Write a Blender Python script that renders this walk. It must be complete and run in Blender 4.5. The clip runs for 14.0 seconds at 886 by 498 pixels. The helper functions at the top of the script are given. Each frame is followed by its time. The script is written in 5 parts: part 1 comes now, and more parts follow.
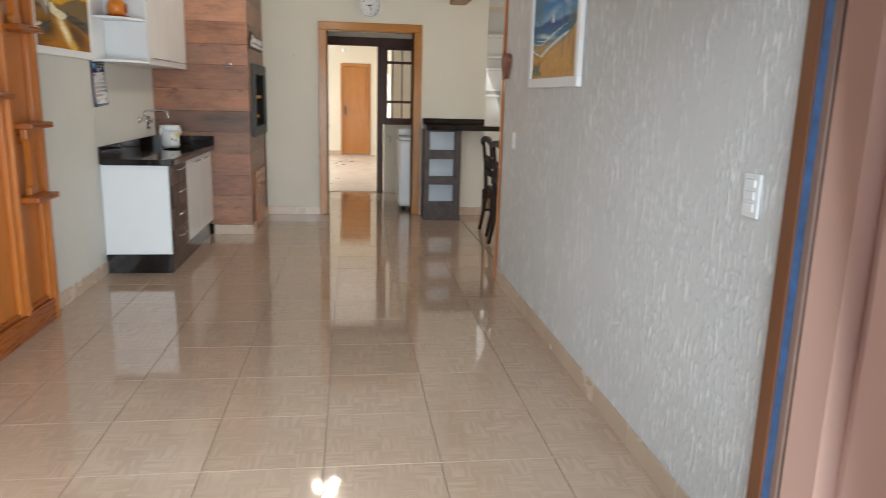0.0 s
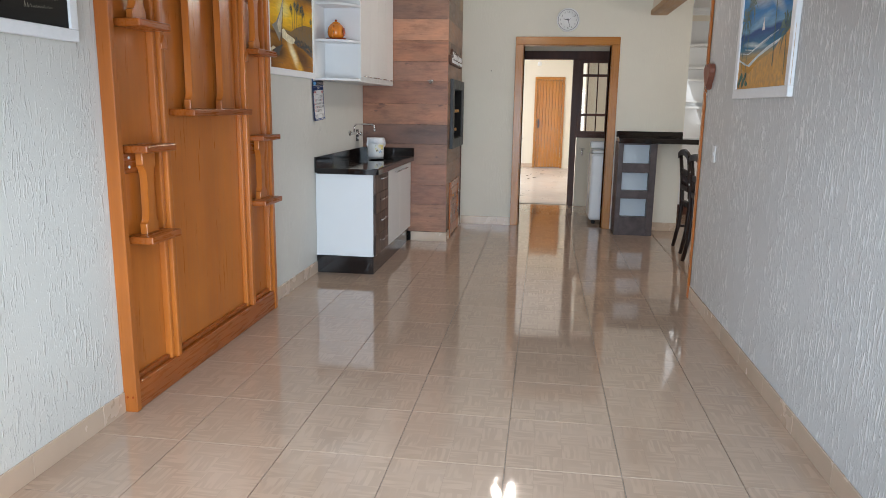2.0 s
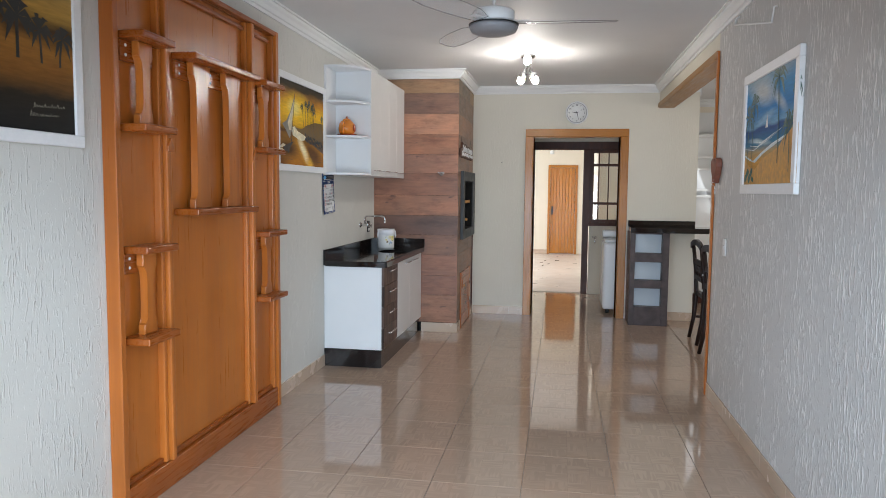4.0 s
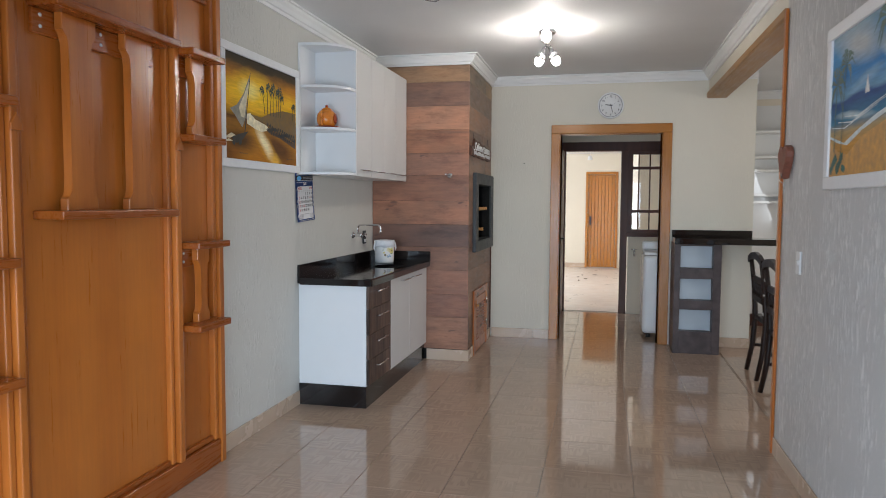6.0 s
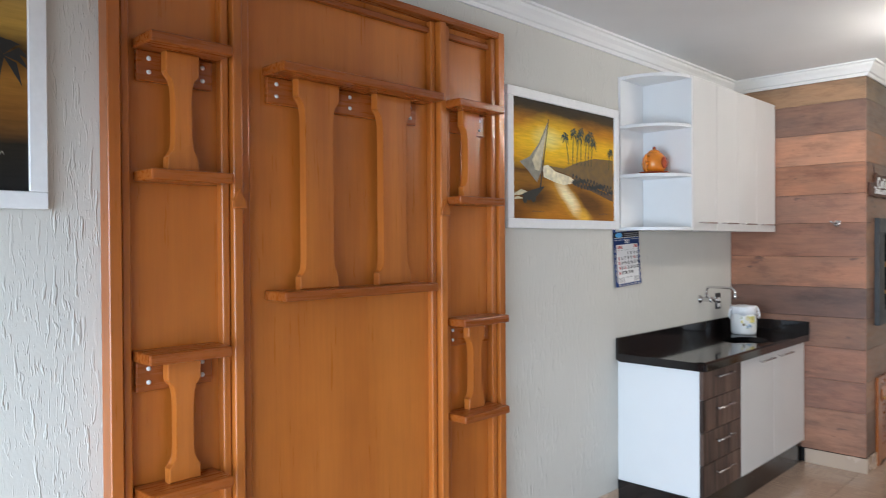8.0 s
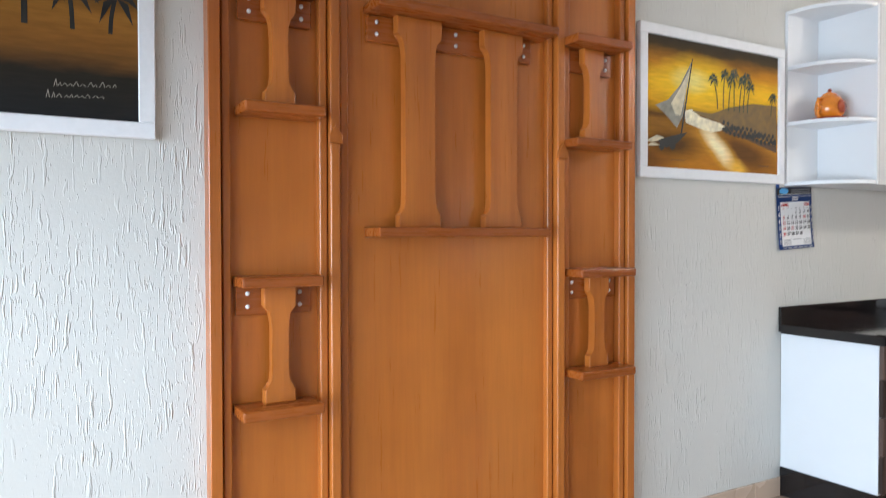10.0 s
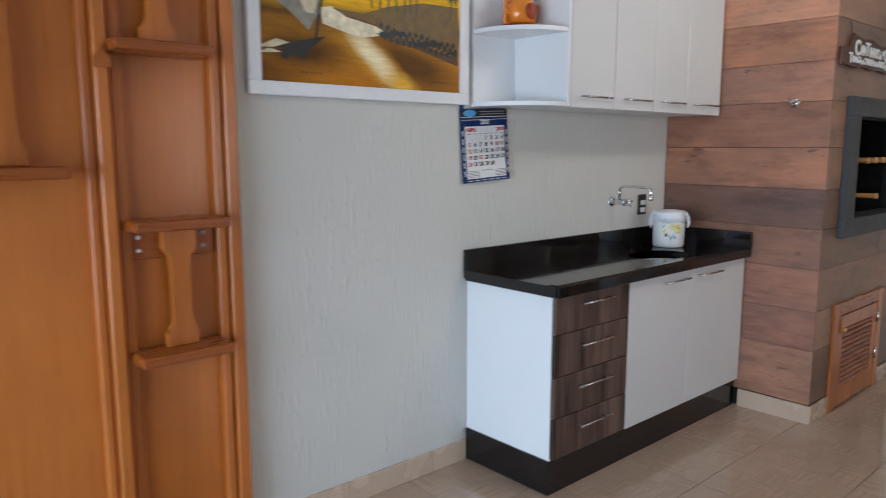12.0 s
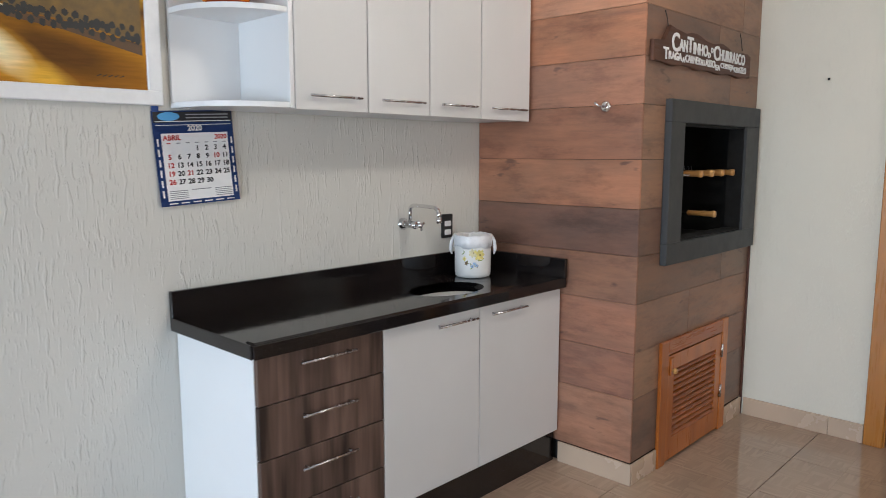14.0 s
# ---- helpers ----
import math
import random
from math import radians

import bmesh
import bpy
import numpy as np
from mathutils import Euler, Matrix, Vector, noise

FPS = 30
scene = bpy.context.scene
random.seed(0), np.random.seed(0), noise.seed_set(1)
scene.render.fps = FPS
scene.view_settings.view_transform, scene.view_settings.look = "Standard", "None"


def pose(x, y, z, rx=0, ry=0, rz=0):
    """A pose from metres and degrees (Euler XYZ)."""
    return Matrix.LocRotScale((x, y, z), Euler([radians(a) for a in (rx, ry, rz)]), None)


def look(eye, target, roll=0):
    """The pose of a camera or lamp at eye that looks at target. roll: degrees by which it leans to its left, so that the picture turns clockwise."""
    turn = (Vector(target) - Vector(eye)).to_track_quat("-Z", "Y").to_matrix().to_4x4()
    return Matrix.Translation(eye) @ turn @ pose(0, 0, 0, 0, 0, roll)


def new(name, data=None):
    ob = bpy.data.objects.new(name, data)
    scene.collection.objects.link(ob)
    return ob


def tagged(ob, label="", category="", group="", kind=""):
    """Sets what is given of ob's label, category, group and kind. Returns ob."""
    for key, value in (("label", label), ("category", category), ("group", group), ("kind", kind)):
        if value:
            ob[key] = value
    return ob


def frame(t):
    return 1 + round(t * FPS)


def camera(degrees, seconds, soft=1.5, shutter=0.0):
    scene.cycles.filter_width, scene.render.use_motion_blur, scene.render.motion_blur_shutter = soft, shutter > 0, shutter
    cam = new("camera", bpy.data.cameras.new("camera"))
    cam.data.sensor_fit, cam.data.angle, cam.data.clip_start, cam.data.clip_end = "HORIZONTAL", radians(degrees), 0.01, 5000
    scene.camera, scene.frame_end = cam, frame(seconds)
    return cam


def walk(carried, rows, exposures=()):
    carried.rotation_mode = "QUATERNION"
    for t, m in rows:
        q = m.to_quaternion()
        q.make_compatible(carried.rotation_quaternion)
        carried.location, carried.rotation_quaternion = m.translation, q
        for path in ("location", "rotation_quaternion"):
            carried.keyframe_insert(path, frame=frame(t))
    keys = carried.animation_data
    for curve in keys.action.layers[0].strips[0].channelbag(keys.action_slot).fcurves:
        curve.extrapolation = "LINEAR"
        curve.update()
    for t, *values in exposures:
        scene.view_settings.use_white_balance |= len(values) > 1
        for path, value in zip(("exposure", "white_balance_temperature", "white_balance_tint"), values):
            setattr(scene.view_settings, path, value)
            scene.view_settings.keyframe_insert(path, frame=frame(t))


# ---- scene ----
cam = camera(64.0, 14.0, 0.85, 0.35)
PATH = [
    (0, (1.843, 0.335, 1.39), (2.1, 2.273, 0.968), 1.5),
    (0.5, (1.789, 0.25, 1.427), (1.806, 2.202, 0.993), 1.6),
    (1, (1.808, 0.229, 1.445), (1.698, 2.178, 1.012), 1.4),
    (1.5, (1.821, 0.226, 1.427), (1.619, 2.171, 1.01), 1.2),
    (2, (1.831, 0.256, 1.388), (1.566, 2.198, 0.991), 0.9),
    (2.5, (1.861, 0.256, 1.404), (1.569, 2.195, 1.012), 0.7),
    (3, (1.852, 0.264, 1.449), (1.554, 2.214, 1.118), 0.8),
    (3.5, (1.861, 0.274, 1.474), (1.553, 2.236, 1.243), 0.8),
    (4, (1.891, 0.334, 1.456), (1.569, 2.301, 1.29), 0.6),
    (6.3, (2.029, 1.578, 1.388), (1.524, 3.509, 1.262), 0.2),
    (6.5, (1.999, 1.676, 1.407), (1.399, 3.579, 1.278), 0.1),
    (7, (1.998, 1.856, 1.447), (1.148, 3.661, 1.312), 0.1),
    (7.5, (2.056, 2.074, 1.491), (0.892, 3.697, 1.388), -0.3),
    (7.7, (2.093, 2.168, 1.515), (0.817, 3.706, 1.445), -0.3),
    (9.8, (2.241, 2.562, 1.341), (0.535, 3.605, 1.374), -0.2),
    (10, (2.259, 2.592, 1.32), (0.525, 3.589, 1.284), -0.1),
    (10.5, (2.253, 2.723, 1.344), (0.508, 3.681, 1.152), -0.2),
    (11, (2.216, 3.012, 1.367), (0.492, 3.993, 1.109), -0.2),
    (11.5, (2.185, 3.365, 1.408), (0.567, 4.503, 1.118), 0.1),
    (12, (2.223, 3.752, 1.403), (0.744, 5.067, 1.118), -0.0),
    (12.5, (2.214, 4.077, 1.397), (0.782, 5.447, 1.124), -0.0),
    (13, (2.21, 4.354, 1.432), (0.813, 5.76, 1.156), -0.0),
    (13.5, (2.261, 4.59, 1.437), (0.888, 6.019, 1.162), 0.1),
    (14, (2.305, 4.785, 1.421), (0.933, 6.216, 1.156), 0.0),
]
walk(cam, [(t, look(eye, target, roll)) for t, eye, target, roll in PATH],
     [(0, -0.43, 7000, 11), (1.5, -0.40, 6500, 11), (3.5, -0.41, 6300, 11), (6.5, -0.58, 6200, 11), (7.5, -0.20, 6200, 11), (8.5, -0.06, 6150, 11), (10, 0.12, 6150, 11), (11.5, 0.0, 5900, 11), (12, -0.36, 5900, 11), (12.5, -0.45, 5950, 11), (13.4, -0.30, 6150, 11), (14, -0.10, 6250, 11)])


def true(p):
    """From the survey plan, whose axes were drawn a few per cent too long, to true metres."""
    x, y, z = p
    if y < 5.845:
        y = 5.845 - 0.964 * (5.845 - y)
    elif y > 8.655:
        y = 8.655 + 0.955 * (y - 8.655)
    if z > 0:
        z = 1.15 * z if z < 0.1 else 0.97 * z + 0.018
    return Vector((0.955 * x, y, z))


# ---- world and light ----
world = bpy.data.worlds.new("sky")
scene.world = world
world.use_nodes = True
wn = world.node_tree.nodes
sky = wn.new("ShaderNodeTexSky")
sky.sky_type = "NISHITA"
sky.sun_disc = False
sky.sun_elevation = radians(50)
sky.sun_rotation = radians(104)
sky.dust_density = 3.0
world.node_tree.links.new(sky.outputs[0], wn["Background"].inputs[0])
wn["Background"].inputs[1].default_value = 0.15

sun_data = bpy.data.lights.new("sun", "SUN")
sun_data.energy, sun_data.angle, sun_data.color = 1.5, radians(12), (1.0, 0.96, 0.9)
sun = new("sun", sun_data)
sun.matrix_world = look((0, 0, 0), (-0.62, 0.16, -0.77))


def window_light(name, eye, target, w, h, watts, color=(0.93, 0.97, 1.0), spread=180):
    d = bpy.data.lights.new(name, "AREA")
    d.shape, d.size, d.size_y, d.energy, d.color = "RECTANGLE", w, h, watts, color
    d.spread = radians(spread)
    ob = new(name, d)
    ob.matrix_world = look(true(eye), true(target))
    return ob


def bulb_light(name, p, watts, r=0.03, color=(1.0, 0.92, 0.80)):
    d = bpy.data.lights.new(name, "POINT")
    d.energy, d.shadow_soft_size, d.color = watts, r, color
    ob = new(name, d)
    ob.location = true(p)
    return ob


window_light("entrance_daylight", (1.66, 1.40, 1.02), (1.40, 4.6, 0.28), 2.6, 1.8, 76, (0.70, 0.86, 1.0), 112)
window_light("dining_daylight", (6.3, 6.6, 1.5), (3.0, 6.8, 1.2), 2.2, 1.3, 50, (1.0, 0.97, 0.92))
# Fill lamp added beside the laundry passage; no window stands there.
window_light("laundry_fill", (3.85, 9.7, 1.7), (2.0, 9.8, 1.0), 1.2, 1.0, 5)
window_light("garage_daylight", (-1.35, 14.0, 1.4), (2.0, 14.2, 0.8), 4.0, 2.0, 230)
for bx, by in ((1.585, 6.70), (1.75, 6.74)):
    bulb_light("spot_bulb", (bx, by, 2.41), 7.5)
bulb_light("spot_bulb", (1.665, 6.60, 2.56), 10)

# ---- materials ----


class Nodes:
    """A small builder for one node material."""

    def __init__(self, name, color, rough=0.5, metal=0.0, spec=0.5):
        self.m = bpy.data.materials.new(name)
        self.m.use_nodes = True
        self.t = self.m.node_tree
        self.b = self.t.nodes["Principled BSDF"]
        self.b.inputs["Base Color"].default_value = (*color, 1)
        self.b.inputs["Roughness"].default_value = rough
        self.b.inputs["Metallic"].default_value = metal
        self.b.inputs["Specular IOR Level"].default_value = spec

    def add(self, kind, **values):
        n = self.t.nodes.new(kind)
        for k, v in values.items():
            n.inputs[k].default_value = v
        return n

    def link(self, a, b):
        self.t.links.new(a, b)

    def coords(self, scale=(1, 1, 1), shift=False):
        c = self.add("ShaderNodeTexCoord").outputs["Object"]
        mp = self.add("ShaderNodeMapping")
        mp.inputs["Scale"].default_value = scale
        self.link(c, mp.inputs["Vector"])
        if shift:
            info = self.add("ShaderNodeObjectInfo")
            mul = self.add("ShaderNodeMath")
            mul.operation = "MULTIPLY"
            mul.inputs[1].default_value = 37.0
            self.link(info.outputs["Random"], mul.inputs[0])
            self.link(mul.outputs[0], mp.inputs["Location"])
        return mp.outputs["Vector"]

    def noise(self, vec, scale, detail=4.0, rough=0.55):
        n = self.add("ShaderNodeTexNoise", Scale=scale, Detail=detail, Roughness=rough)
        self.link(vec, n.inputs["Vector"])
        return n.outputs["Fac"]

    def ramp(self, fac, stops):
        r = self.add("ShaderNodeValToRGB")
        e = r.color_ramp.elements
        while len(e) < len(stops):
            e.new(0.5)
        for i, (p, c) in enumerate(stops):
            e[i].position = p
            e[i].color = (*c, 1) if len(c) == 3 else c
        self.link(fac, r.inputs["Fac"])
        return r.outputs["Color"]

    def grey(self, fac, lo, hi, a=0.0, b=1.0):
        return self.ramp(fac, [(lo, (a, a, a)), (hi, (b, b, b))])

    def mix(self, fac, a, b, kind="MIX"):
        n = self.t.nodes.new("ShaderNodeMix")
        n.data_type, n.blend_type = "RGBA", kind
        for sock, v in ((n.inputs["Factor"], fac), (n.inputs[6], a), (n.inputs[7], b)):
            if isinstance(v, (int, float)):
                sock.default_value = v
            elif isinstance(v, tuple):
                sock.default_value = (*v, 1)
            else:
                self.link(v, sock)
        return n.outputs[2]

    def color(self, sock):
        self.link(sock, self.b.inputs["Base Color"])
        return self

    def rough(self, sock):
        self.link(sock, self.b.inputs["Roughness"])
        return self

    def bump(self, fac, strength=0.3, dist=0.002):
        n = self.add("ShaderNodeBump", Strength=strength, Distance=dist)
        self.link(fac, n.inputs["Height"])
        self.link(n.outputs[0], self.b.inputs["Normal"])
        return self

    def coat(self, w, r=0.1):
        self.b.inputs["Coat Weight"].default_value = w
        self.b.inputs["Coat Roughness"].default_value = r
        return self


def scratched_plaster(name, base, strength, gloss=0.5, pale=0.0, sparse=0.0):
    """Rustic plaster with raised, wavering vertical drag marks in loose clusters."""
    n = Nodes(name, base, 0.75, spec=0.35)
    flow = n.add("ShaderNodeTexNoise", Scale=9.0, Detail=2.0)
    n.link(n.coords((1, 1, 1)), flow.inputs["Vector"])

    def marks(scale, lo, hi):
        warp = n.t.nodes.new("ShaderNodeVectorMath")
        warp.operation = "MULTIPLY_ADD"
        warp.inputs[1].default_value = (0.9, 0.9, 0.4)
        n.link(flow.outputs["Color"], warp.inputs[0])
        n.link(n.coords(scale), warp.inputs[2])
        return n.grey(n.noise(warp.outputs[0], 2.0, 2, 0.5), lo, hi)

    patch = n.noise(n.coords((1, 1, 0.55)), 4.2, 3)
    ridge = n.mix(1.0, marks((36, 36, 5.2), 0.555 + sparse, 0.65 + sparse), n.grey(patch, 0.35 + sparse, 0.50 + sparse), "MULTIPLY")
    thin = n.mix(1.0, marks((76, 76, 11), 0.56 + sparse, 0.67 + sparse), n.grey(patch, 0.40 + sparse, 0.56 + sparse), "MULTIPLY")
    dabs = marks((60, 60, 20), 0.64 + sparse, 0.72 + sparse)
    grain = n.noise(n.coords((1, 1, 1)), 110, 4)
    tall = n.mix(0.4, n.mix(0.7, ridge, thin, "ADD"), dabs, "ADD")
    height = n.mix(0.10, tall, grain, "ADD")
    stain = n.grey(n.noise(n.coords((1, 1, 1)), 1.3, 4), 0.3, 0.75, 0.95, 1.02)
    # With pale set, raised marks are lightened in colour to paint in glossy glints.
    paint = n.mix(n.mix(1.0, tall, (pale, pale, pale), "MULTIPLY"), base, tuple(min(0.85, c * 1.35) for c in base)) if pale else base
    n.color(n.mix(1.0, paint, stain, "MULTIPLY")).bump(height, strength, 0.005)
    n.rough(n.grey(tall, 0.0, 0.5, 0.80, gloss))
    return n.m


def smooth_paint(name, base, rough=0.6):
    n = Nodes(name, base, rough, spec=0.3)
    v = n.coords()
    n.color(n.mix(1.0, base, n.grey(n.noise(v, 1.1, 4), 0.3, 0.7, 0.94, 1.03), "MULTIPLY"))
    n.bump(n.noise(v, 220, 3), 0.08, 0.001)
    return n.m


def wood(name, dark, light, axis, rough=0.28, coat=0.5, fine=1.0):
    """Varnished timber with the grain along one axis."""
    n = Nodes(name, light, rough, spec=0.32)
    sc = [14 * fine, 14 * fine, 14 * fine]
    sc["xyz".index(axis)] = 0.9 * fine
    v = n.coords(tuple(sc), True)
    broad = n.noise(v, 0.55, 3, 0.5)
    fibre = n.noise(v, 6.0, 4, 0.6)
    c = n.mix(n.grey(broad, 0.32, 0.68), dark, light)
    c = n.mix(0.35, c, n.grey(fibre, 0.3, 0.7, 0.72, 1.05), "MULTIPLY")
    blot = n.grey(n.noise(n.coords((1, 1, 1), True), 3.0, 3), 0.3, 0.7, 0.9, 1.06)
    n.color(n.mix(1.0, c, blot, "MULTIPLY"))
    n.rough(n.grey(fibre, 0.3, 0.7, rough * 0.8, rough * 1.35))
    n.bump(fibre, 0.06, 0.001)
    return n.coat(coat, 0.2).m


def plank_laminate(name, axis, shade=(1, 1, 1)):
    """Weathered plank pattern, each board with its own tone."""
    n = Nodes(name, (0.3, 0.17, 0.12), 0.42)
    sc = [9.0, 9.0, 9.0]
    sc["xyz".index(axis)] = 1.1
    v = n.coords(tuple(sc), True)
    info = n.add("ShaderNodeObjectInfo")
    tone = n.ramp(info.outputs["Random"], [(0.0, (0.31, 0.135, 0.08)), (0.25, (0.44, 0.19, 0.10)), (0.5, (0.36, 0.175, 0.11)), (0.75, (0.50, 0.235, 0.13)), (1.0, (0.30, 0.15, 0.10))])
    tone = n.mix(1.0, tone, shade, "MULTIPLY")
    fibre = n.noise(v, 5.0, 6, 0.65)
    cloud = n.grey(n.noise(n.coords((1.6, 1.6, 4.0), True), 1.2, 5, 0.6), 0.36, 0.66)
    c = n.mix(cloud, tone, n.mix(1.0, tone, (0.62, 0.72, 0.82), "MULTIPLY"))
    c = n.mix(1.0, c, n.grey(fibre, 0.25, 0.75, 0.80, 1.16), "MULTIPLY")
    smoke = n.grey(n.noise(n.coords((2.0, 2.0, 6.5), True), 1.5, 7, 0.72), 0.50, 0.72, 0.0, 0.75)
    c = n.mix(smoke, c, n.mix(1.0, c, (0.42, 0.38, 0.40), "MULTIPLY"))
    streak = n.grey(n.noise(v, 0.7, 6, 0.72), 0.60, 0.78, 0.0, 0.7)
    c = n.mix(streak, c, (0.08, 0.05, 0.045))
    knots = n.grey(n.noise(n.coords((2.2, 2.2, 7.0), True), 2.6, 3), 0.68, 0.74, 0.0, 0.6)
    c = n.mix(knots, c, (0.05, 0.032, 0.03))
    n.color(c).bump(fibre, 0.15, 0.0015)
    n.rough(n.grey(fibre, 0.3, 0.7, 0.34, 0.52))
    return n.m


def glazed_tile(name, base, weave=True, rough=0.05):
    """Polished ceramic tile with a faint basket-weave of short strokes."""
    n = Nodes(name, base, rough, spec=0.8)
    v = n.coords((1, 1, 1))
    vs = n.coords((1, 1, 1), True)
    cloud = n.noise(vs, 2.3, 4)
    tint = n.ramp(cloud, [(0.3, tuple(c * 0.94 for c in base)), (0.7, tuple(min(1, c * 1.05) for c in base))])
    info = n.add("ShaderNodeObjectInfo")
    tint = n.mix(1.0, tint, n.grey(info.outputs["Random"], 0.0, 1.0, 0.96, 1.03), "MULTIPLY")
    if weave:
        chk = n.add("ShaderNodeTexChecker", Scale=1 / 0.1125)
        n.link(n.coords((1, 1, 0.001)), chk.inputs["Vector"])
        along = n.noise(n.coords((7, 62, 1), True), 1.0, 1, 0.4)
        across = n.noise(n.coords((62, 7, 1), True), 1.0, 1, 0.4)
        st = n.mix(chk.outputs["Fac"], n.grey(along, 0.47, 0.56), n.grey(across, 0.47, 0.56))
        big = n.grey(n.noise(vs, 6.0, 3), 0.38, 0.62, 0.25, 1.0)
        patt = n.mix(st, tuple(c * 0.90 for c in base), tuple(min(1, c * 1.10) for c in base))
        tint = n.mix(n.mix(1.0, big, (0.8, 0.8, 0.8), "MULTIPLY"), tint, patt)
        brick = n.add("ShaderNodeTexBrick", Scale=1.0)
        brick.offset = 0.0
        brick.inputs["Brick Width"].default_value = 0.1125
        brick.inputs["Row Height"].default_value = 0.45
        brick.inputs["Mortar Size"].default_value = 0.0011
        n.link(v, brick.inputs["Vector"])
        tint = n.mix(n.mix(1.0, brick.outputs["Fac"], (0.25, 0.25, 0.25), "MULTIPLY"), tint, tuple(c * 0.6 for c in base))
        n.bump(st, 0.07, 0.0005)
    n.color(tint)
    n.rough(n.grey(n.noise(vs, 5.0, 4), 0.3, 0.75, rough * 0.7, rough * 1.7))
    return n.m


def speckled(name, base, spot, rough=0.07):
    n = Nodes(name, base, rough)
    v = n.coords()
    vor = n.add("ShaderNodeTexVoronoi", Scale=420)
    n.link(v, vor.inputs["Vector"])
    grains = n.grey(vor.outputs["Distance"], 0.12, 0.3, 1.0, 0.0)
    n.color(n.mix(n.mix(1.0, grains, n.grey(n.noise(v, 90, 2), 0.45, 0.6), "MULTIPLY"), base, spot))
    n.rough(n.grey(n.noise(v, 30, 3), 0.3, 0.7, rough * 0.7, rough * 1.6))
    return n.m


def plain(name, color, rough=0.5, metal=0.0, var=0.06, scale=25, coat=0.0):
    n = Nodes(name, color, rough, metal)
    v = n.coords()
    f = n.noise(v, scale, 4)
    n.color(n.mix(1.0, color, n.grey(f, 0.3, 0.7, 1 - var, 1 + var), "MULTIPLY"))
    n.rough(n.grey(f, 0.3, 0.7, max(0.02, rough * 0.85), min(1, rough * 1.2)))
    return n.coat(coat).m if coat else n.m


def glow(name, color, strength):
    n = Nodes(name, color, 0.4)
    n.b.inputs["Emission Color"].default_value = (*color, 1)
    n.b.inputs["Emission Strength"].default_value = strength
    return n.m


def clear(name, color=(1, 1, 1), rough=0.02, ior=1.45):
    n = Nodes(name, color, rough)
    n.b.inputs["Transmission Weight"].default_value = 1.0
    n.b.inputs["IOR"].default_value = ior
    return n.m


def see_through(name, color, alpha):
    n = Nodes(name, color, 0.08)
    n.b.inputs["Alpha"].default_value = alpha
    return n.m


PLASTER = scratched_plaster("cream_scratched_plaster", (0.645, 0.63, 0.58), 0.6, sparse=0.03)
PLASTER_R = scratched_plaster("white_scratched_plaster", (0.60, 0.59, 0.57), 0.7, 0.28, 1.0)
PLASTER_SOFT = scratched_plaster("cream_soft_plaster", (0.74, 0.70, 0.60), 0.24)
CREAM = smooth_paint("cream_paint", (0.76, 0.69, 0.57))
WHITE = smooth_paint("white_ceiling_paint", (0.74, 0.74, 0.74))
PLAIN_WHITE = smooth_paint("white_paint", (0.78, 0.78, 0.77), 0.45)
SALMON = smooth_paint("salmon_paint", (0.72, 0.45, 0.36), 0.7)
CROWN = smooth_paint("white_moulding_paint", (0.82, 0.82, 0.81), 0.5)
TILE = glazed_tile("beige_glazed_tile", (0.43, 0.302, 0.216))
SKIRT = glazed_tile("beige_skirting_tile", (0.56, 0.42, 0.31), False, 0.2)
TILE_PALE = glazed_tile("pale_glazed_tile", (0.66, 0.57, 0.50), False, 0.35)
GROUT = plain("grout", (0.34, 0.28, 0.23), 0.85)
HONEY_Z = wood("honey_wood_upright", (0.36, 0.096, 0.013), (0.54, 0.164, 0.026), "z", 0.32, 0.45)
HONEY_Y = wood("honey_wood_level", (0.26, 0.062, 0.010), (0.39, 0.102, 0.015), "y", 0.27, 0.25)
GOLD_Z = wood("golden_casing_wood_upright", (0.40, 0.145, 0.018), (0.50, 0.20, 0.028), "z", 0.28, 0.4)
GOLD_X = wood("golden_casing_wood_across", (0.40, 0.145, 0.018), (0.50, 0.20, 0.028), "x", 0.3, 0.1)
PANEL_WOOD = wood("honey_veneer", (0.44, 0.124, 0.016), (0.57, 0.180, 0.029), "z", 0.32, 0.4, 0.6)
OAK_Y = wood("oak_level", (0.34, 0.165, 0.045), (0.44, 0.225, 0.065), "y", 0.4, 0.1)
DARK_WOOD = wood("dark_brown_wood", (0.065, 0.022, 0.013), (0.115, 0.042, 0.025), "z", 0.45, 0.05)
CHAIR_WOOD = wood("black_brown_wood", (0.012, 0.006, 0.005), (0.025, 0.011, 0.008), "z", 0.4, 0.05)
SIGN_WOOD = wood("sign_brown_wood", (0.07, 0.03, 0.018), (0.12, 0.05, 0.03), "y", 0.5, 0.1)
FRAME_BROWN = wood("brown_frame_wood", (0.16, 0.06, 0.025), (0.24, 0.09, 0.04), "z", 0.45, 0.2)
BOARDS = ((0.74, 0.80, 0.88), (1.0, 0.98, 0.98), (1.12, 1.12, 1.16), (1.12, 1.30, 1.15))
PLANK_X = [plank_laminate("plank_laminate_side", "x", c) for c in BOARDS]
# Front tones: greyer, and darkened in the colour for the shade on that face.
PLANK_Y = [plank_laminate("plank_laminate_front_shaded", "y", (c[0] * 0.72, c[1] * 0.84, c[2] * 0.88)) for c in BOARDS]
ZEBRA = wood("striped_dark_laminate", (0.030, 0.018, 0.014), (0.175, 0.11, 0.085), "z", 0.4, 0.0, 2.6)
